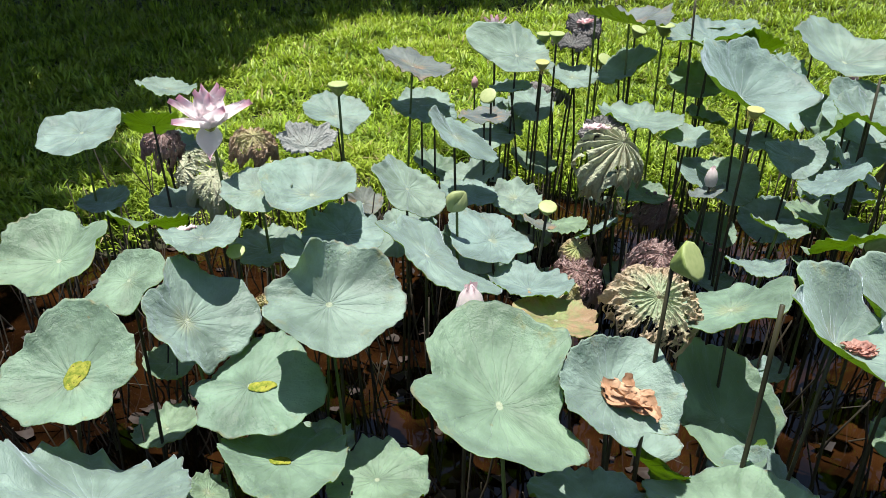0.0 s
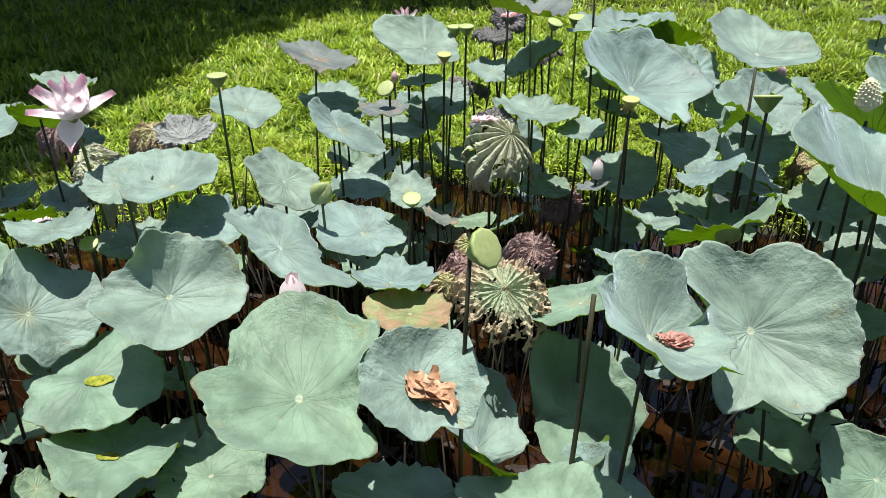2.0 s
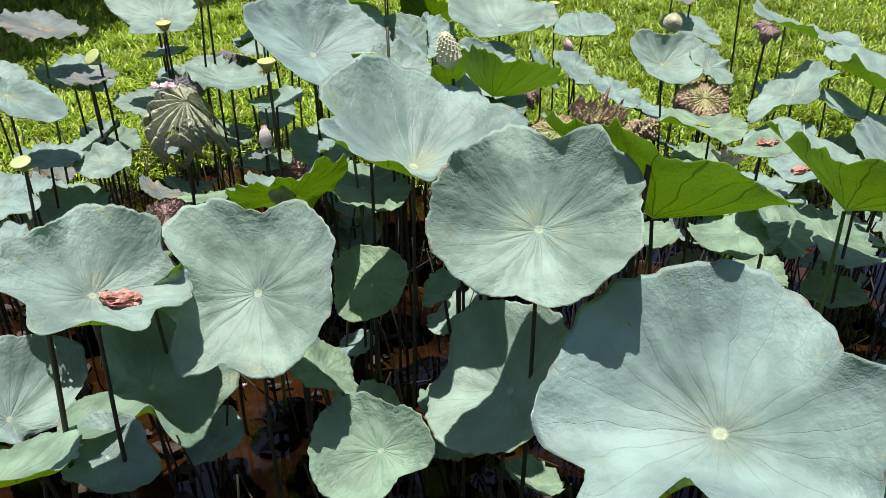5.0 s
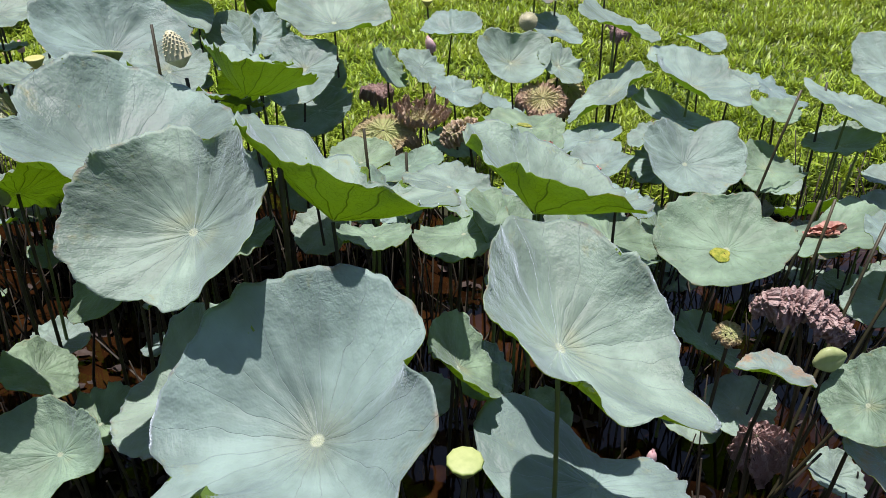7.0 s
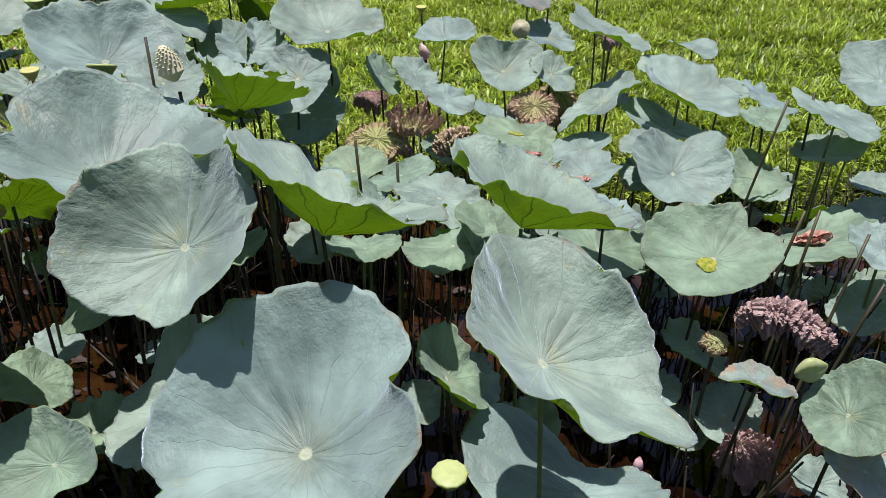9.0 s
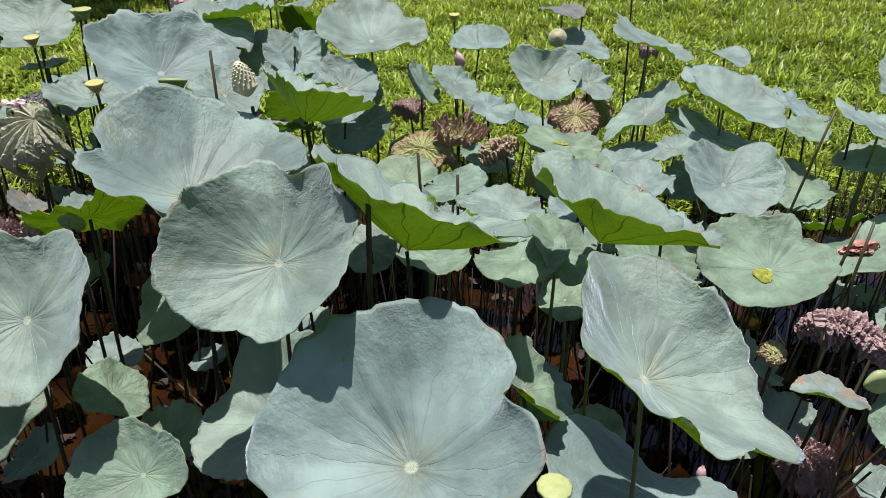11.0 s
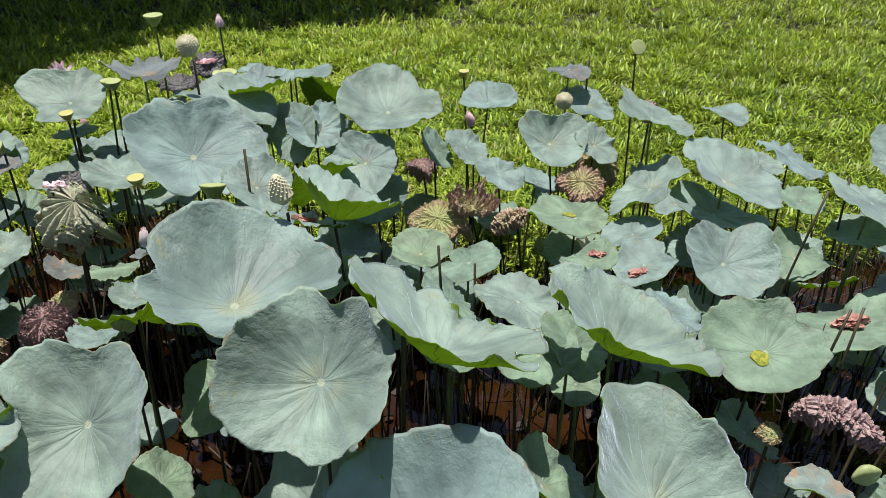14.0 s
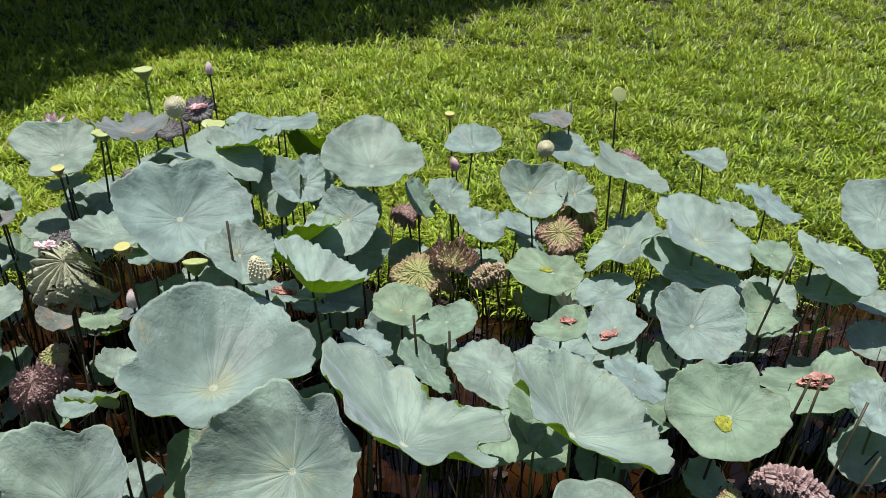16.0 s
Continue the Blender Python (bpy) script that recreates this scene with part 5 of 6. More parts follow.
def withered_roll(path, rad, kind, label, rucks=16):
    """A dead leaf that has shrivelled into a drooping, rucked roll over its stalk."""
    x, y, z = path[len(path) // 2]
    thing, rng = stand("withered_leaf", x, y, z, label, "lotus leaf", "withered lotus leaves")
    off = Vector((rng.uniform(0, 50), rng.uniform(0, 50), rng.uniform(0, 50)))
    pts = [Vector(p) - thing.location for p in path]
    n, segs = 80, 60
    verts, faces, uvs = [], [], []
    for i in range(n):
        u = i / (n - 1)
        k = min(int(u * (len(pts) - 1)), len(pts) - 2)
        f = u * (len(pts) - 1) - k
        p, along = pts[k].lerp(pts[k + 1], f), (pts[k + 1] - pts[k]).normalized()
        a = along.cross(Vector((0, 0, 1))).normalized()
        b = a.cross(along)
        for s in range(segs):
            g = 2 * math.pi * s / segs
            q = Vector((math.cos(g), math.sin(g), u * 5))
            ruck = abs(math.sin(math.pi * rucks * u + 2.2 * noise.noise(q * 1.3 + off) + 0.8 * math.cos(g)))
            lump = 0.55 * noise.noise(q * 1.1 + off) + 0.40 * noise.noise(q * 3.1 + off) + 0.5 * (0.25 - abs(noise.noise(q * 5.5 + off)))
            w = rad * math.sin(math.pi * (0.06 + 0.88 * u)) ** 0.45 * (0.85 + 0.32 * ruck + lump)
            hang = -0.5 * rad * max(0.0, -math.sin(g)) * (1 + 2 * noise.noise(Vector((9 * u, 3, 0)) + off))
            verts.append(p + a * (w * math.cos(g)) + b * (w * 0.85 * math.sin(g)) + Vector((0, 0, hang)))
            uvs.append((ruck * 0.95, 0.5 + 0.5 * abs(lump)))
    for i in range(n - 1):
        for s in range(segs):
            q = (s + 1) % segs
            faces.append((i * segs + s, i * segs + q, (i + 1) * segs + q, (i + 1) * segs + s))
    faces += [tuple(range(segs))[::-1], tuple((n - 1) * segs + s for s in range(segs))]
    mesh_object("blade", verts, faces, WITHER[kind], thing, False, uvs)
    add_stem(thing, (x, y, z), rng, 0.0055, 0.1, 0.05)
    return thing


def on_blade(x, y, z, reach=0.035):
    """A frame that lies on the upper side of the leaf under x, y, of the leaf that is nearest to the height z there."""
    best = [(b, b[np.argmin((b[:, 0] - x) ** 2 + (b[:, 1] - y) ** 2)]) for b in BLADES]
    best = [(b, p) for b, p in best if math.hypot(p[0] - x, p[1] - y) < 0.03]
    if not best:
        return Matrix.Translation((x, y, z))
    blade, p = min(best, key=lambda q: abs(q[1][2] - z))
    patch = blade[np.linalg.norm(blade - p, axis=1) < reach]
    a, b, c = np.linalg.lstsq(np.c_[patch[:, :2] - (x, y), np.ones(len(patch))], patch[:, 2], rcond=None)[0]
    return Matrix.Translation((x, y, float(c))) @ Vector((0, 0, 1)).rotation_difference(Vector((-a, -b, 1))).to_matrix().to_4x4()


def dried_petals(x, y, z, size, az, material, label, count=6):
    """A heap of crumpled fallen petals lying in a leaf."""
    rng = random.Random(round(x * 9001 + y * 777))
    thing = new("dried_petals")
    thing.matrix_world = on_blade(x, y, z, 0.4 * size) @ pose(0, 0, -0.002)
    tagged(thing, label, "petals", "fallen lotus petals")
    for k in range(count):
        nu, nv = 26, 11
        verts, faces = [], []
        off = Vector((rng.uniform(0, 50), rng.uniform(0, 50), rng.uniform(0, 50)))
        ph, w = rng.uniform(0, 6), size * rng.uniform(0.13, 0.22)
        ox, oy = size * rng.uniform(-0.16, 0.16), size * rng.uniform(-0.17, 0.17)
        for layer in (0, 1):
            for i in range(nu):
                s = i / (nu - 1)
                for j in range(nv):
                    t = 2 * j / (nv - 1) - 1
                    q = Vector((3.2 * s, 1.6 * t, 0)) + off
                    n1, n2 = noise.noise(q), abs(noise.noise(q * 2.7)) - 0.2
                    ww = w * math.sin(math.pi * (0.08 + 0.87 * s)) ** 0.6 * (1 + 0.5 * n1)
                    hz = size * (0.05 + 0.07 * t * t * (1 + n1) + 0.08 * n1 + 0.09 * n2 + 0.02 * k) - 0.001 * layer
                    verts.append((size * (s - 0.5) * 0.95 + ox + size * 0.1 * n2, ww * t + oy + size * 0.10 * math.sin(5 * s + ph) + size * 0.08 * n1, max(0.001, hz)))
        n = nu * nv
        for layer in (0, 1):
            for i in range(nu - 1):
                for j in range(nv - 1):
                    a = (layer * n + i * nv + j, layer * n + i * nv + j + 1, layer * n + (i + 1) * nv + j + 1, layer * n + (i + 1) * nv + j)
                    faces.append(a if not layer else a[::-1])
        ob = mesh_object("petal", verts, faces, material, thing, True)
        ob.matrix_basis = Matrix.Rotation(radians(az + rng.uniform(-16, 16)), 4, "Z")
    return thing


def bare_stalk(x, y, z, foot_dx=0.0, foot_dy=0.0, thick=0.0048, green=0.0):
    """A broken stalk that has lost its leaf."""
    thing, rng = stand("bare_stalk", x, y, z, "bare dark lotus stalk broken off at its tip", "stalk", "bare lotus stalks", foot=(x + foot_dx, y + foot_dy))
    add_stem(thing, (x, y, z), rng, thick, green, 0.02)
    return thing




def pool_material():
    k = Nodes("yellow_rain_water")
    co = k.n("TexCoord").outputs["Object"]
    col = k.mix(k.step(k.noise(co, 55.0, 4.0, 0.7), 0.35, 0.65), (0.10, 0.14, 0.016), (0.28, 0.28, 0.045))
    col = k.mix(k.step(k.noise(co, 120.0, 3.0), 0.62, 0.7), col, (0.05, 0.04, 0.01))
    return k.done(k.principled(col, 0.06, None, Specular_IOR_Level=0.5, IOR=1.333))


M_POOL = pool_material()


def rain_pool(x, y, z, rx, ry, az):
    """A little pool that stands in the hollow of a leaf."""
    rng = random.Random(round(x * 333 + y * 999))
    ph = [rng.uniform(0, 6) for _ in range(3)]
    rim = []
    for s in range(36):
        g = 2 * math.pi * s / 36
        q = 1 + 0.10 * math.cos(2 * g + ph[0]) + 0.07 * math.cos(3 * g + ph[1]) + 0.05 * math.cos(5 * g + ph[2])
        rim.append((q * rx * math.cos(g), q * ry * math.sin(g)))
    verts = [(a, b, 0.0) for a, b in rim] + [(a * 0.93, b * 0.93, 0.0016) for a, b in rim] + [(a * 0.5, b * 0.5, -0.012) for a, b in rim]
    faces = [(s, (s + 1) % 36, 36 + (s + 1) % 36, 36 + s) for s in range(36)] + [tuple(36 + s for s in range(36))]
    faces += [((s + 1) % 36, s, 72 + s, 72 + (s + 1) % 36) for s in range(36)] + [tuple(72 + s for s in range(36))[::-1]]
    ob = mesh_object("rain_pool", verts, faces, M_POOL, smooth=False)
    ob.matrix_world = on_blade(x, y, z) @ pose(0, 0, 0.003, 0, 0, az)
    return tagged(ob, "shallow yellow-green pool of rain water in a lotus leaf", "water", "rain pools in leaves")

# ---- pods ----
seed_pod(1.556, 1.880, 1.205, 0.034, 200, 12, "ripe", 1.6)
seed_pod(1.004, 2.195, 1.135, 0.028, -90, 8, "yellow")
seed_pod(1.331, 1.978, 1.196, 0.038, 90, 14, "green")
seed_pod(0.505, 1.246, 1.082, 0.042, -38, 58, "green")
seed_pod(0.321, 1.965, 0.895, 0.029, -90, 22, "green")
seed_pod(-0.368, 2.436, 1.160, 0.036, -90, 4, "green")
seed_pod(0.414, 2.936, 1.135, 0.030, -90, 10, "yellow")
seed_pod(0.181, 2.774, 1.035, 0.036, -120, 45, "green")
seed_pod(0.996, 2.873, 1.428, 0.045, -95, 62, "ripe", 0.8)
seed_pod(0.697, 3.321, 1.475, 0.043, -90, 6, "green")
seed_pod(3.016, 3.784, 1.262, 0.042, -75, 62, "green", 0.6)
seed_pod(2.609, 3.526, 1.045, 0.044, -100, 66, "ripe", 0.8)
seed_pod(2.116, 4.068, 1.070, 0.030, -90, 8, "yellow")
seed_pod(2.269, 0.964, 0.745, 0.031, -90, 4, "green")
seed_pod(0.509, 3.206, 1.205, 0.036, -90, 8, "green")
seed_pod(1.011, 3.285, 1.230, 0.044, -80, 10, "green")
seed_pod(0.460, 3.263, 1.195, 0.036, -90, 6, "green")
seed_pod(-0.610, 1.829, 0.811, 0.028, -90, 25, "green")
seed_pod(0.815, 3.550, 1.023, 0.040, -60, 40, "green")
seed_pod(0.931, 3.421, 1.189, 0.038, -50, 25, "green")

# ---- flowers and buds ----
lotus_flower(-0.735, 2.141, 1.085, 0.148, "open pink lotus flower with pale petals on a tall stalk", az=25)
lotus_flower(2.610, 2.600, 0.640, 0.085, "fading pink lotus flower half hidden under the leaves", openness=0.8, petals=8)
lotus_flower(0.238, 3.297, 1.190, 0.080, "deep pink lotus flower opening behind a leaf", openness=0.55, petals=8)
lotus_bud(0.066, 1.440, 0.800, 0.128, "white lotus bud with a pink tip above a leaf", fat=0.30)
lotus_bud(0.830, 3.832, 1.345, 0.065, "small white lotus bud on a tall stalk", M_PETAL_WHITE, fat=0.4)
lotus_bud(2.153, 3.653, 0.880, 0.085, "pink lotus bud beginning to open", M_PETAL, -160, 20)
lotus_bud(0.161, 3.530, 0.890, 0.060, "small pink lotus bud on a thin stalk", M_PETAL)
lotus_bud(2.778, 1.495, 0.240, 0.045, "small closed pink lotus bud low over the water", M_PETAL)
lotus_bud(0.944, 2.299, 0.835, 0.075, "pale pink lotus bud standing by a grey leaf")
lotus_bud(2.417, 2.730, 0.600, 0.075, "dull brownish lotus bud in the shade of the leaves", M_WITHER_YELLOW)
rolled_leaf(1.149, 1.648, 0.921, 0.075, -60, 35)
rolled_leaf(0.043, 2.000, 0.898, 0.080, 10, 40)
rolled_leaf(3.113, 1.420, 0.627, 0.075, 0, 68)

# ---- withered leaves ----
withered_leaf(-0.480, 2.344, 0.965, 0.105, -70, 14, "grey", -0.62, 30, 0.055, 0.0, 0.02)
withered_leaf(0.655, 2.420, 0.955, 0.250, -100, 44, "green", 0.35, 20, -0.18, 0.14, 0.03, lop=(-155, 0.82))
withered_leaf(0.575, 1.600, 0.790, 0.165, -85, 30, "lace", 0.35, 24, 0.10, 0.62, 0.08, torn_side=-100)
withered_leaf(0.700, 1.990, 0.720, 0.105, -70, 26, "purple", 0.45, 16, 0.14, 0.12, 0.22)
withered_leaf(1.984, 2.720, 0.760, 0.150, -95, 25, "yellow", 0.15, 24, 0.07, 0.0, 0.06)
withered_leaf(2.130, 2.760, 0.775, 0.105, -80, 20, "tan", -0.85, 14, 0.16, 0.25, 0.20, squash=0.8)
withered_roll([(2.215, 2.68, 0.72), (2.25, 2.68, 0.765), (2.31, 2.69, 0.785), (2.36, 2.70, 0.79)], 0.036, "tan", "withered tan lotus leaf shrivelled into a rucked roll", 11)
withered_leaf(2.633, 3.012, 0.815, 0.135, -92, 30, "tan", 0.10, 26, 0.08, 0.0, 0.07)
withered_leaf(2.795, 3.353, 0.780, 0.130, -70, 30, "yellow", 0.35, 20, 0.10, 0.0, 0.06)
withered_roll([(3.065, 1.73, 0.575), (3.11, 1.705, 0.612), (3.17, 1.685, 0.612), (3.23, 1.65, 0.598), (3.275, 1.62, 0.545)], 0.042, "purple", "shrivelled purple-brown dead lotus leaf, rucked into a drooping roll")
withered_leaf(3.020, 1.720, 0.500, 0.050, -90, 40, "yellow", 0.3, 8, 0.10, 0.1, 0.12)
withered_leaf(0.517, 2.397, 0.540, 0.080, -90, 30, "yellow", 0.35, 18, 0.10, 0.0, 0.06)
withered_leaf(0.500, 2.290, 0.500, 0.140, -80, 18, "purple", 0.5, 16, 0.14, 0.15, 0.20)
withered_leaf(3.040, 1.500, 0.330, 0.120, -140, 35, "purple", 1.3, 12, 0.20, 0.05, 0.28, squash=0.7)
withered_leaf(-1.148, 2.750, 0.890, 0.120, -60, 30, "purple", 0.9, 14, 0.12, 0.05, 0.10)
withered_leaf(-1.060, 2.690, 0.760, 0.130, -130, 55, "green", 0.5, 12, 0.10, 0.10, 0.10)
withered_leaf(-0.800, 2.836, 0.850, 0.140, -60, 25, "tan", 0.6, 16, 0.12, 0.05, 0.12)
withered_leaf(-0.900, 2.560, 0.770, 0.130, -60, 20, "green", 0.7, 12, 0.10, 0.0, 0.10)
withered_leaf(-0.538, 1.815, 0.640, 0.070, -90, 40, "tan", 0.8, 12, 0.20, 0.1, 0.2)
withered_leaf(-0.440, 1.950, 0.620, 0.080, -90, 40, "tan", 0.8, 12, 0.20, 0.1, 0.2)
withered_leaf(1.895, 3.364, 0.770, 0.100, -90, 6, "purple", 0.22, 12, 0.10, 0.0, 0.14)
withered_leaf(0.746, 3.820, 1.150, 0.110, -90, 28, "dark", -0.25, 20, 0.10, 0.0, 0.05)
withered_leaf(0.653, 3.605, 1.090, 0.110, -90, 10, "dark", -0.30, 18, 0.10, 0.0, 0.06)
withered_leaf(0.896, 3.589, 0.990, 0.120, 150, 22, "dark", -0.15, 14, 0.08, 0.0, 0.06)
withered_leaf(0.545, 3.488, 0.900, 0.130, 30, 22, "dark", 0.15, 14, 0.08, 0.0, 0.06)
withered_leaf(0.590, 2.520, 0.960, 0.090, -110, 30, "dark", -0.3, 18, 0.10, 0.0, 0.06)
lotus_leaf(2.660, 3.760, 1.150, 0.110, -70, 8, -0.10, 0.16, 40, 0.10, 20, kind="dark")
withered_leaf(3.020, 3.420, 1.050, 0.075, -60, 25, "purple", 0.25, 16, 0.12, 0.0, 0.10)
withered_leaf(0.900, 2.640, 0.620, 0.120, -90, 45, "purple", 0.9, 14, 0.18, 0.2, 0.2)
withered_leaf(0.430, 2.050, 0.560, 0.090, -60, 40, "tan", 0.9, 14, 0.18, 0.2, 0.2)

lotus_leaf(3.215, 1.280, 0.450, 0.105, -60, 18, 0.2, 0.12, 40, 0.06, 20, kind="torn")

# ---- petals and pools in the leaves ----
dried_petals(0.402, 1.179, 0.775, 0.115, -40, M_TAN, "crumpled tan dried lotus petals lying in a leaf", 7)
dried_petals(0.905, 1.250, 0.872, 0.070, 5, M_RUST, "dark red shrivelled lotus petals lying in a leaf", 5)
dried_petals(3.508, 2.225, 0.565, 0.110, -15, M_RUST, "red-brown dried lotus petals lying in a leaf", 7)
dried_petals(1.575, 2.010, 1.068, 0.080, 10, M_RUST, "small heap of dark red lotus petals in a leaf", 4)
dried_petals(2.700, 2.215, 0.815, 0.065, 0, M_RUST, "small heap of red-brown petals in a leaf", 4)
dried_petals(2.520, 2.120, 0.905, 0.055, -40, M_RUST, "small heap of dried red petals in a leaf", 4)
dried_petals(-0.770, 1.905, 0.895, 0.075, -20, M_PETAL_WHITE, "pale pink fallen lotus petal lying on a leaf", 2)
dried_petals(0.746, 3.800, 1.165, 0.090, 20, M_PETAL, "pink fallen petals lying in a dark leaf", 4)
dried_petals(0.565, 2.480, 0.985, 0.080, 0, M_PETAL_WHITE, "pale fallen petals lying in a wilted leaf", 4)
dried_petals(0.800, 2.100, 0.004, 0.050, 0, M_PETAL_WHITE, "white fallen lotus petal floating on the pond", 1)
rain_pool(-0.926, 1.432, 0.677, 0.028, 0.040, -20)
rain_pool(-0.482, 1.496, 0.561, 0.040, 0.018, 0)
rain_pool(-0.412, 1.336, 0.463, 0.026, 0.022, 0)
rain_pool(3.030, 1.910, 0.662, 0.028, 0.034, 20)
rain_pool(2.525, 2.690, 0.780, 0.032, 0.018, 0)

# ---- bare stalks ----
bare_stalk(0.736, 1.294, 0.949, -0.10, -0.10, 0.006)
bare_stalk(1.995, 2.033, 0.975, 0.02, 0.0)
bare_stalk(2.113, 2.056, 0.899, -0.03, 0.02)
bare_stalk(1.930, 1.307, 1.124, 0.02, 0.05, 0.006)
bare_stalk(1.229, 3.696, 1.201)
bare_stalk(2.774, 3.813, 1.210)
bare_stalk(1.373, 2.191, 1.235)
bare_stalk(3.300, 1.950, 0.800, -0.25, -0.15)
bare_stalk(3.360, 1.980, 0.790, -0.22, -0.20)
bare_stalk(3.460, 1.880, 0.760, -0.30, -0.25)
bare_stalk(3.420, 1.700, 0.700, -0.32, -0.15)
bare_stalk(3.220, 1.420, 0.500, -0.20, 0.10)
bare_stalk(3.450, 2.500, 0.980, -0.25, -0.10)
bare_stalk(3.640, 2.700, 0.960, -0.10, -0.10)


def stalk_shape(rng, base, tip, rad):
    """Vertices and faces of one thin, slightly bent dead stalk."""
    mid = base.lerp(tip, 0.55) + Vector((rng.uniform(-0.02, 0.02), rng.uniform(-0.02, 0.02), 0))
    verts = [p + Vector((rad * q * math.cos(1.2566 * k), rad * q * math.sin(1.2566 * k), 0)) for p, q in ((base, 1.1), (mid, 1.0), (tip, 0.7)) for k in range(5)]
    faces = [(i * 5 + k, i * 5 + (k + 1) % 5, i * 5 + 5 + (k + 1) % 5, i * 5 + 5 + k) for i in (0, 1) for k in range(5)]
    return verts, faces + [(10, 11, 12, 13, 14)]


def dead_stalks():
    """The thicket of dark dead stalks that stands and leans in the water: the nearer ones singly, the rest as one mesh."""
    rng = random.Random(5)
    verts, faces, shapes = [], [], []
    for _ in range(14):
        lx, ly = rng.gauss(0, 0.10), rng.gauss(0, 0.10)
        v, f = stalk_shape(rng, Vector((0, 0, 0)), Vector((lx, ly, 0.62)), 0.0040)
        me = bpy.data.meshes.new("dead_stalk")
        me.from_pydata(v, [], f)
        me.materials.append(M_DEAD_STALK)
        shapes.append(me)
    near = 0
    for _ in range(1900):
        x, y = rng.uniform(-1.9, 4.8), rng.uniform(1.0, 3.85)
        if y < 1.6 and rng.random() < 0.5:
            continue
        h = rng.uniform(0.12, 0.60) * (1.0 if y > 1.9 else 0.7) * (0.9 if y > 2.7 else 1.0)
        if y < 2.0 and near < 240:
            near += 1
            ob = new("dead_stalk", rng.choice(shapes))
            k = (h + 0.15) / 0.62
            ob.matrix_world = pose(x, y, -0.15, 0, 0, rng.uniform(0, 360)) @ Matrix.Diagonal((0.6 + 0.5 * k, 0.6 + 0.5 * k, k, 1))
            tagged(ob, "thin dark dead lotus stalk standing in the water", "stalk", "dead lotus stalks")
            continue
        lx, ly = rng.gauss(0, 0.09), rng.gauss(0, 0.09)
        if rng.random() < 0.16:
            lx, ly, h = rng.gauss(0, 0.35), rng.gauss(0, 0.35), h * 0.6
        base = Vector((x, y, -0.15))
        v, f = stalk_shape(rng, base, base + Vector((lx, ly, h + 0.15)), rng.uniform(0.0022, 0.0048))
        o = len(verts)
        verts += v
        faces += [tuple(o + i for i in q) for q in f]
    ob = mesh_object("dead_stalks", verts, faces, M_DEAD_STALK)
    return tagged(ob, "thicket of dark dead lotus stalks in the pond", "stalks", kind="stuff")


dead_stalks()


def pond_litter():
    """Rotting scraps of leaf and stalk that float on and lie in the water: one mesh."""
    rng = random.Random(11)
    verts, faces = [], []
    for _ in range(900):
        x, y = rng.uniform(-2.0, 4.8), rng.uniform(0.7, 3.75)
        size, n = rng.uniform(0.012, 0.045), 9
        g0, ph, lift = rng.uniform(0, 6.28), rng.uniform(0, 6.28), rng.uniform(0.0, 0.035)
        o = len(verts)
        verts.append((x, y, 0.012 + lift))
        for ring in (0.5, 1.0):
            for k in range(n):
                g = g0 + 2 * math.pi * k / n
                q = size * ring * rng.uniform(0.6, 1.15)
                verts.append((x + q * math.cos(g), y + 0.7 * q * math.sin(g), 0.004 + lift + ring * size * (0.25 * math.cos(2 * g + ph) + rng.uniform(-0.12, 0.2))))
        for k in range(n):
            m = (k + 1) % n
            faces.append((o, o + 1 + k, o + 1 + m))
            faces.append((o + 1 + k, o + 1 + n + k, o + 1 + n + m, o + 1 + m))
    ob = mesh_object("pond_litter", verts, faces, M_LITTER)
    return tagged(ob, "rotting brown scraps of lotus leaf on the pond water", "litter", kind="stuff")


pond_litter()


def roofed(x, y, z, share=0.75):
    """Whether a taller leaf stands over the place."""
    return any(c > z + 0.10 and math.hypot(x - a, y - b) < share * d for a, b, c, d in GROWN)


def low_leaves():
    """Small low leaves in the shade close over the water."""
    rng = random.Random(23)
    grown = 0
    while grown < 44:
        x, y, z = rng.uniform(-1.4, 4.2), rng.uniform(1.35, 3.3), rng.uniform(0.12, 0.38)
        if not roofed(x, y, z):
            continue
        grown += 1
        lotus_leaf(x, y, z, rng.uniform(0.06, 0.115), rng.uniform(0, 360), rng.uniform(3, 26), rng.uniform(0.05, 0.3), rng.uniform(0, 0.15), rng.uniform(0, 180), kind=rng.choice(("fresh", "fresh", "blue")), label="small low lotus leaf in the shade over the water")


low_leaves()


def under_leaves():
    """Leaves that stand lower, in the shade of the tall ones, in the far half of the pond."""
    rng = random.Random(47)
    for x, y, z, r in list(GROWN):
        if z < 0.6 or r < 0.09 or y < (1.75 if x > 2.3 else 2.0) or y > 3.45 or rng.random() > 0.8:
            continue
        px, py, pz, pr = x + rng.uniform(-0.5, 0.5) * r, y + rng.uniform(-0.1, 0.7) * r, z - rng.uniform(0.15, 0.36), rng.uniform(0.09, 0.155)
        if pz < 0.3 or any((px - a) ** 2 + (py - b) ** 2 < (0.75 * (pr + d)) ** 2 and abs(pz - c) < 0.11 for a, b, c, d in GROWN):
            continue
        lotus_leaf(px, py, pz, pr, rng.uniform(-170, -10), rng.uniform(5, 34), rng.uniform(0.1, 0.3), rng.uniform(0.02, 0.16), rng.uniform(0, 180), kind=rng.choice(("fresh", "fresh", "blue", "blue")), label="lotus leaf in the shade of taller leaves")


under_leaves()


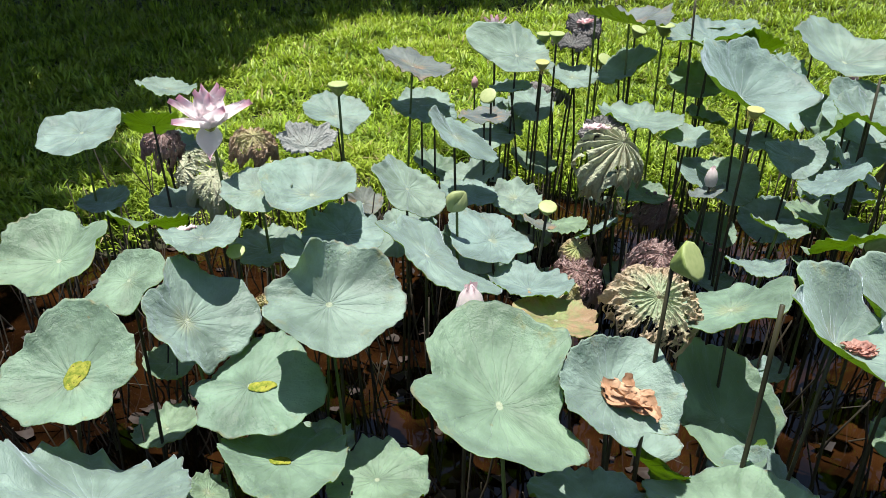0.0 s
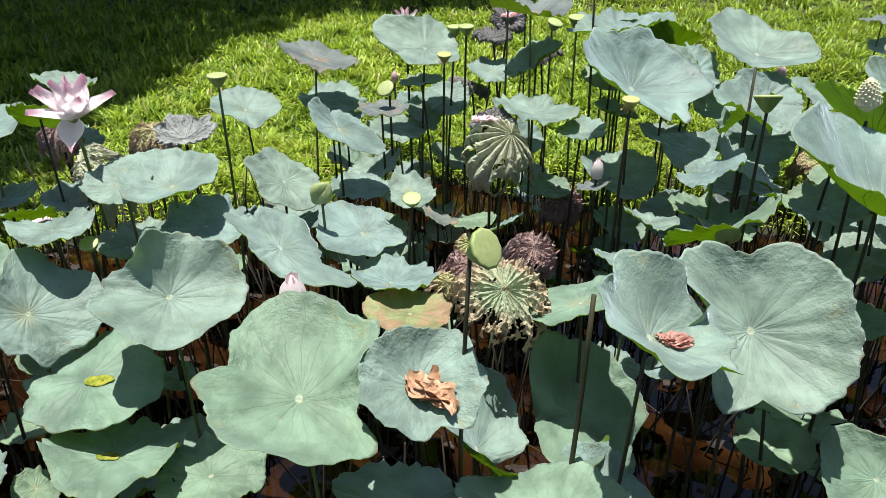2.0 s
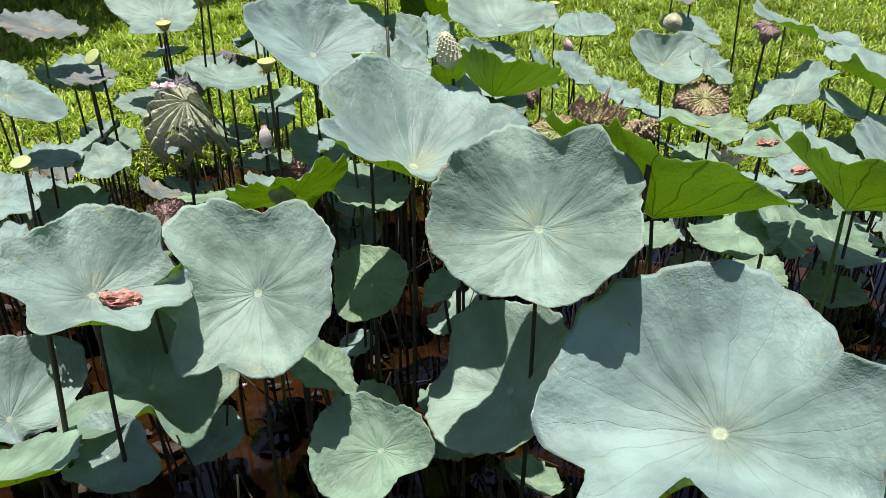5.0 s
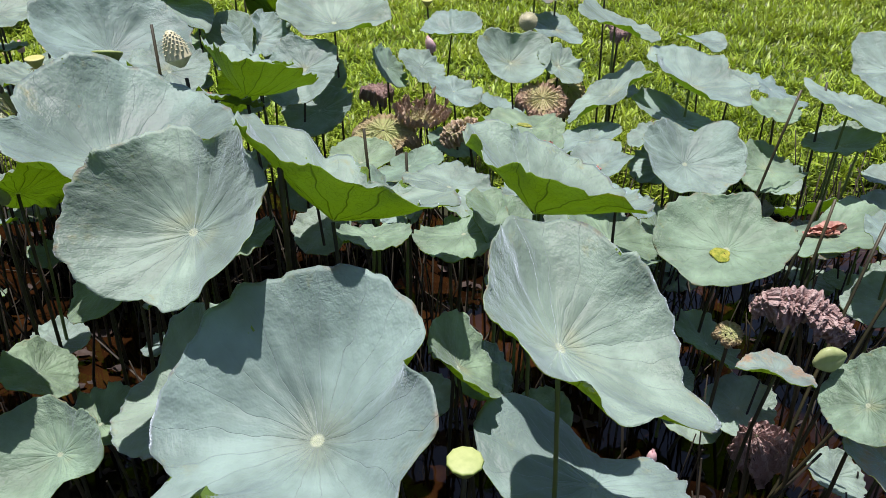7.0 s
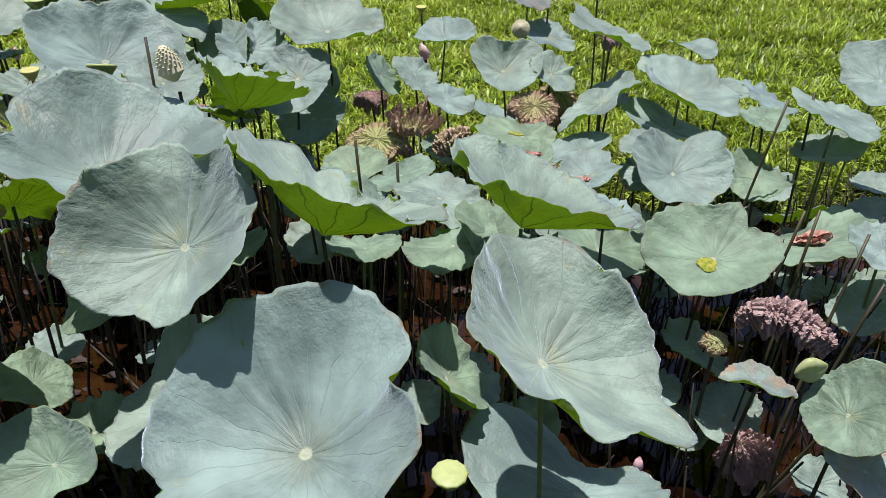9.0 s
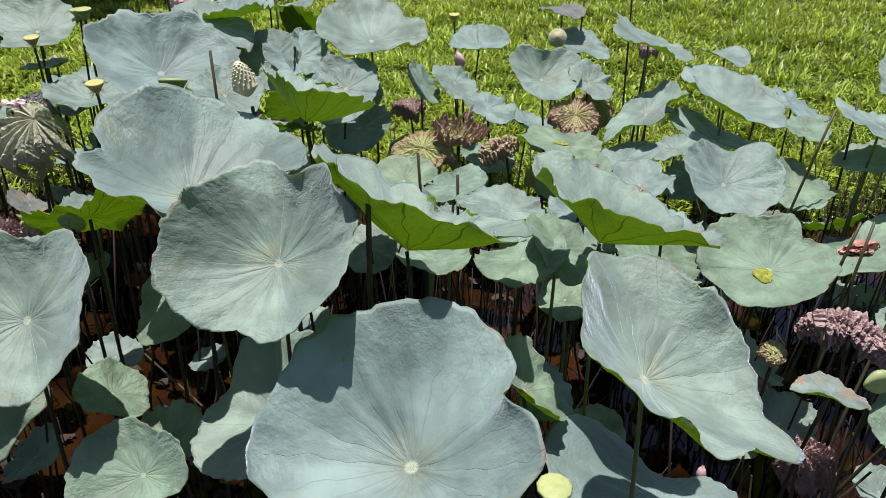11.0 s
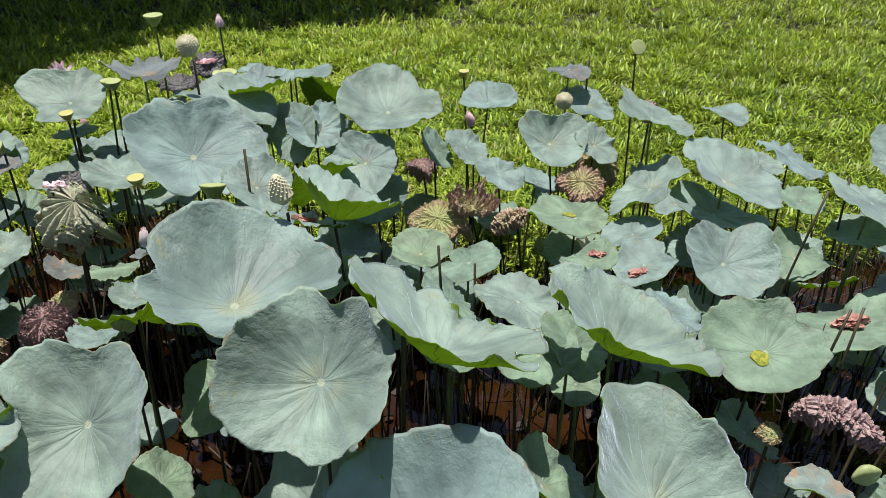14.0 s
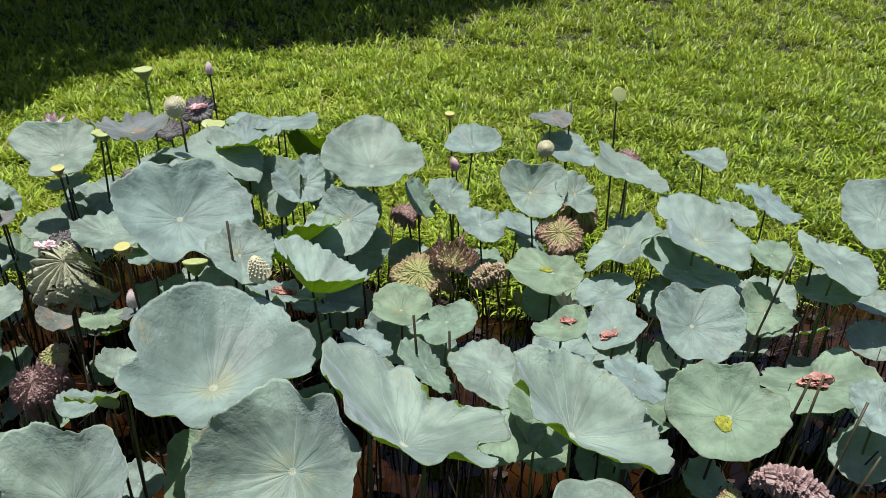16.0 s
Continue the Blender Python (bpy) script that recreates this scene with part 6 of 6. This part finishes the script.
def far_low_leaves():
    """Low leaves among the stalks near the far bank."""
    rng = random.Random(31)
    for _ in range(26):
        x, y, z = rng.uniform(-0.6, 4.3), rng.uniform(2.5, 3.6), rng.uniform(0.20, 0.52)
        lotus_leaf(x, y, z, rng.uniform(0.08, 0.135), rng.uniform(0, 360), rng.uniform(5, 38), rng.uniform(0.05, 0.3), rng.uniform(0, 0.2), rng.uniform(0, 180), kind=rng.choice(("fresh", "blue", "blue", "dark")), label="low lotus leaf among dark stalks near the bank")


far_low_leaves()


def bank_leaves():
    """Low leaves that close the thicket at the far right of the pond."""
    rng = random.Random(61)
    for _ in range(22):
        x, y, z, r = rng.uniform(3.3, 4.7), rng.uniform(2.0, 3.2), rng.uniform(0.25, 0.5), rng.uniform(0.09, 0.15)
        if any(math.hypot(x - a, y - b) < 0.7 * (r + d) and abs(z - c) < 0.12 for a, b, c, d in GROWN):
            continue
        lotus_leaf(x, y, z, r, rng.uniform(-150, -30), rng.uniform(4, 30), rng.uniform(0.1, 0.3), rng.uniform(0.02, 0.16), rng.uniform(0, 180), kind=rng.choice(("fresh", "blue", "dark")), label="low lotus leaf crowded among dark stalks")


bank_leaves()


def shade_tree():
    """A broad tree on the lawn whose crown shades the far corner of it."""
    rng = np.random.default_rng(9)
    tree = new("shade_tree")
    tree.location = (-9.2, 9.0, 0.3)
    tagged(tree, "broad leafy tree on the lawn casting deep shade", "tree")
    tube("trunk", [(0, 0, -0.3), (0.1, 0, 1.6), (0.4, 0.1, 2.9), (0.9, 0.2, 3.9)], [0.34, 0.27, 0.22, 0.16], M_BARK, tree, 12)
    for end in ((4.6, 3.0, 4.6), (3.6, -2.6, 4.5), (1.5, 4.2, 4.7), (7.5, 4.8, 4.8), (-1.5, -1.5, 4.6)):
        tube("limb", [(0.4, 0.1, 2.9), tuple(0.5 * c + 0.3 for c in end[:2]) + (4.0,), end], [0.15, 0.10, 0.04], M_BARK, tree, 8)
    lobes = ((3.4, -2.4, 3.3), (3.0, 1.0, 3.6), (4.6, 3.4, 3.4), (6.9, 4.9, 2.9), (9.3, 5.9, 2.7), (11.0, 7.2, 2.6), (0.5, 3.0, 3.5), (0.0, -2.0, 3.4), (6.0, 8.0, 3.6), (3.2, -5.0, 3.0), (9.5, 10.0, 4.0), (5.0, 0.3, 2.6), (4.6, -5.2, 2.1), (7.0, 1.8, 2.3), (9.0, 2.4, 2.1), (10.6, 3.8, 2.0), (4.6, -2.2, 2.2))
    verts = []
    for cx, cy, rad in lobes:
        n = int(760 * rad * rad)
        d = rng.normal(size=(n, 3))
        d /= np.linalg.norm(d, axis=1)[:, None]
        p = d * (rad * rng.uniform(0.45, 1.04, n) ** 0.6)[:, None] * np.array([1, 1, 0.38]) + np.array([cx + 0.3, cy - 0.15, 4.7])
        a = rng.normal(size=(n, 3)) + np.array([0, 0, 0.2])
        a /= np.linalg.norm(a, axis=1)[:, None]
        b = np.cross(a, rng.normal(size=(n, 3)))
        b /= np.linalg.norm(b, axis=1)[:, None]
        L = rng.uniform(0.10, 0.20, n)[:, None]
        verts.append(np.stack([p - b * L, p + np.cross(a, b) * L * 0.45, p + b * L, p - np.cross(a, b) * L * 0.45], 1))
    verts = np.concatenate(verts).reshape(-1, 3)
    q = len(verts) // 4
    mesh_object("crown", verts.tolist(), [(4 * i, 4 * i + 1, 4 * i + 2, 4 * i + 3) for i in range(q)], M_TREE_LEAF, tree, smooth=False)


M_BARK = simple("tree_bark", (0.05, 0.04, 0.03), (0.16, 0.13, 0.10), 0.9, 9.0, 1.0, 0.03, stretch=(1, 1, 0.25))
M_TREE_LEAF = simple("tree_leaf", (0.035, 0.07, 0.012), (0.08, 0.13, 0.03), 0.5, 6.0, 0.1, 0.002, 0.12, (0.12, 0.24, 0.02))
shade_tree()
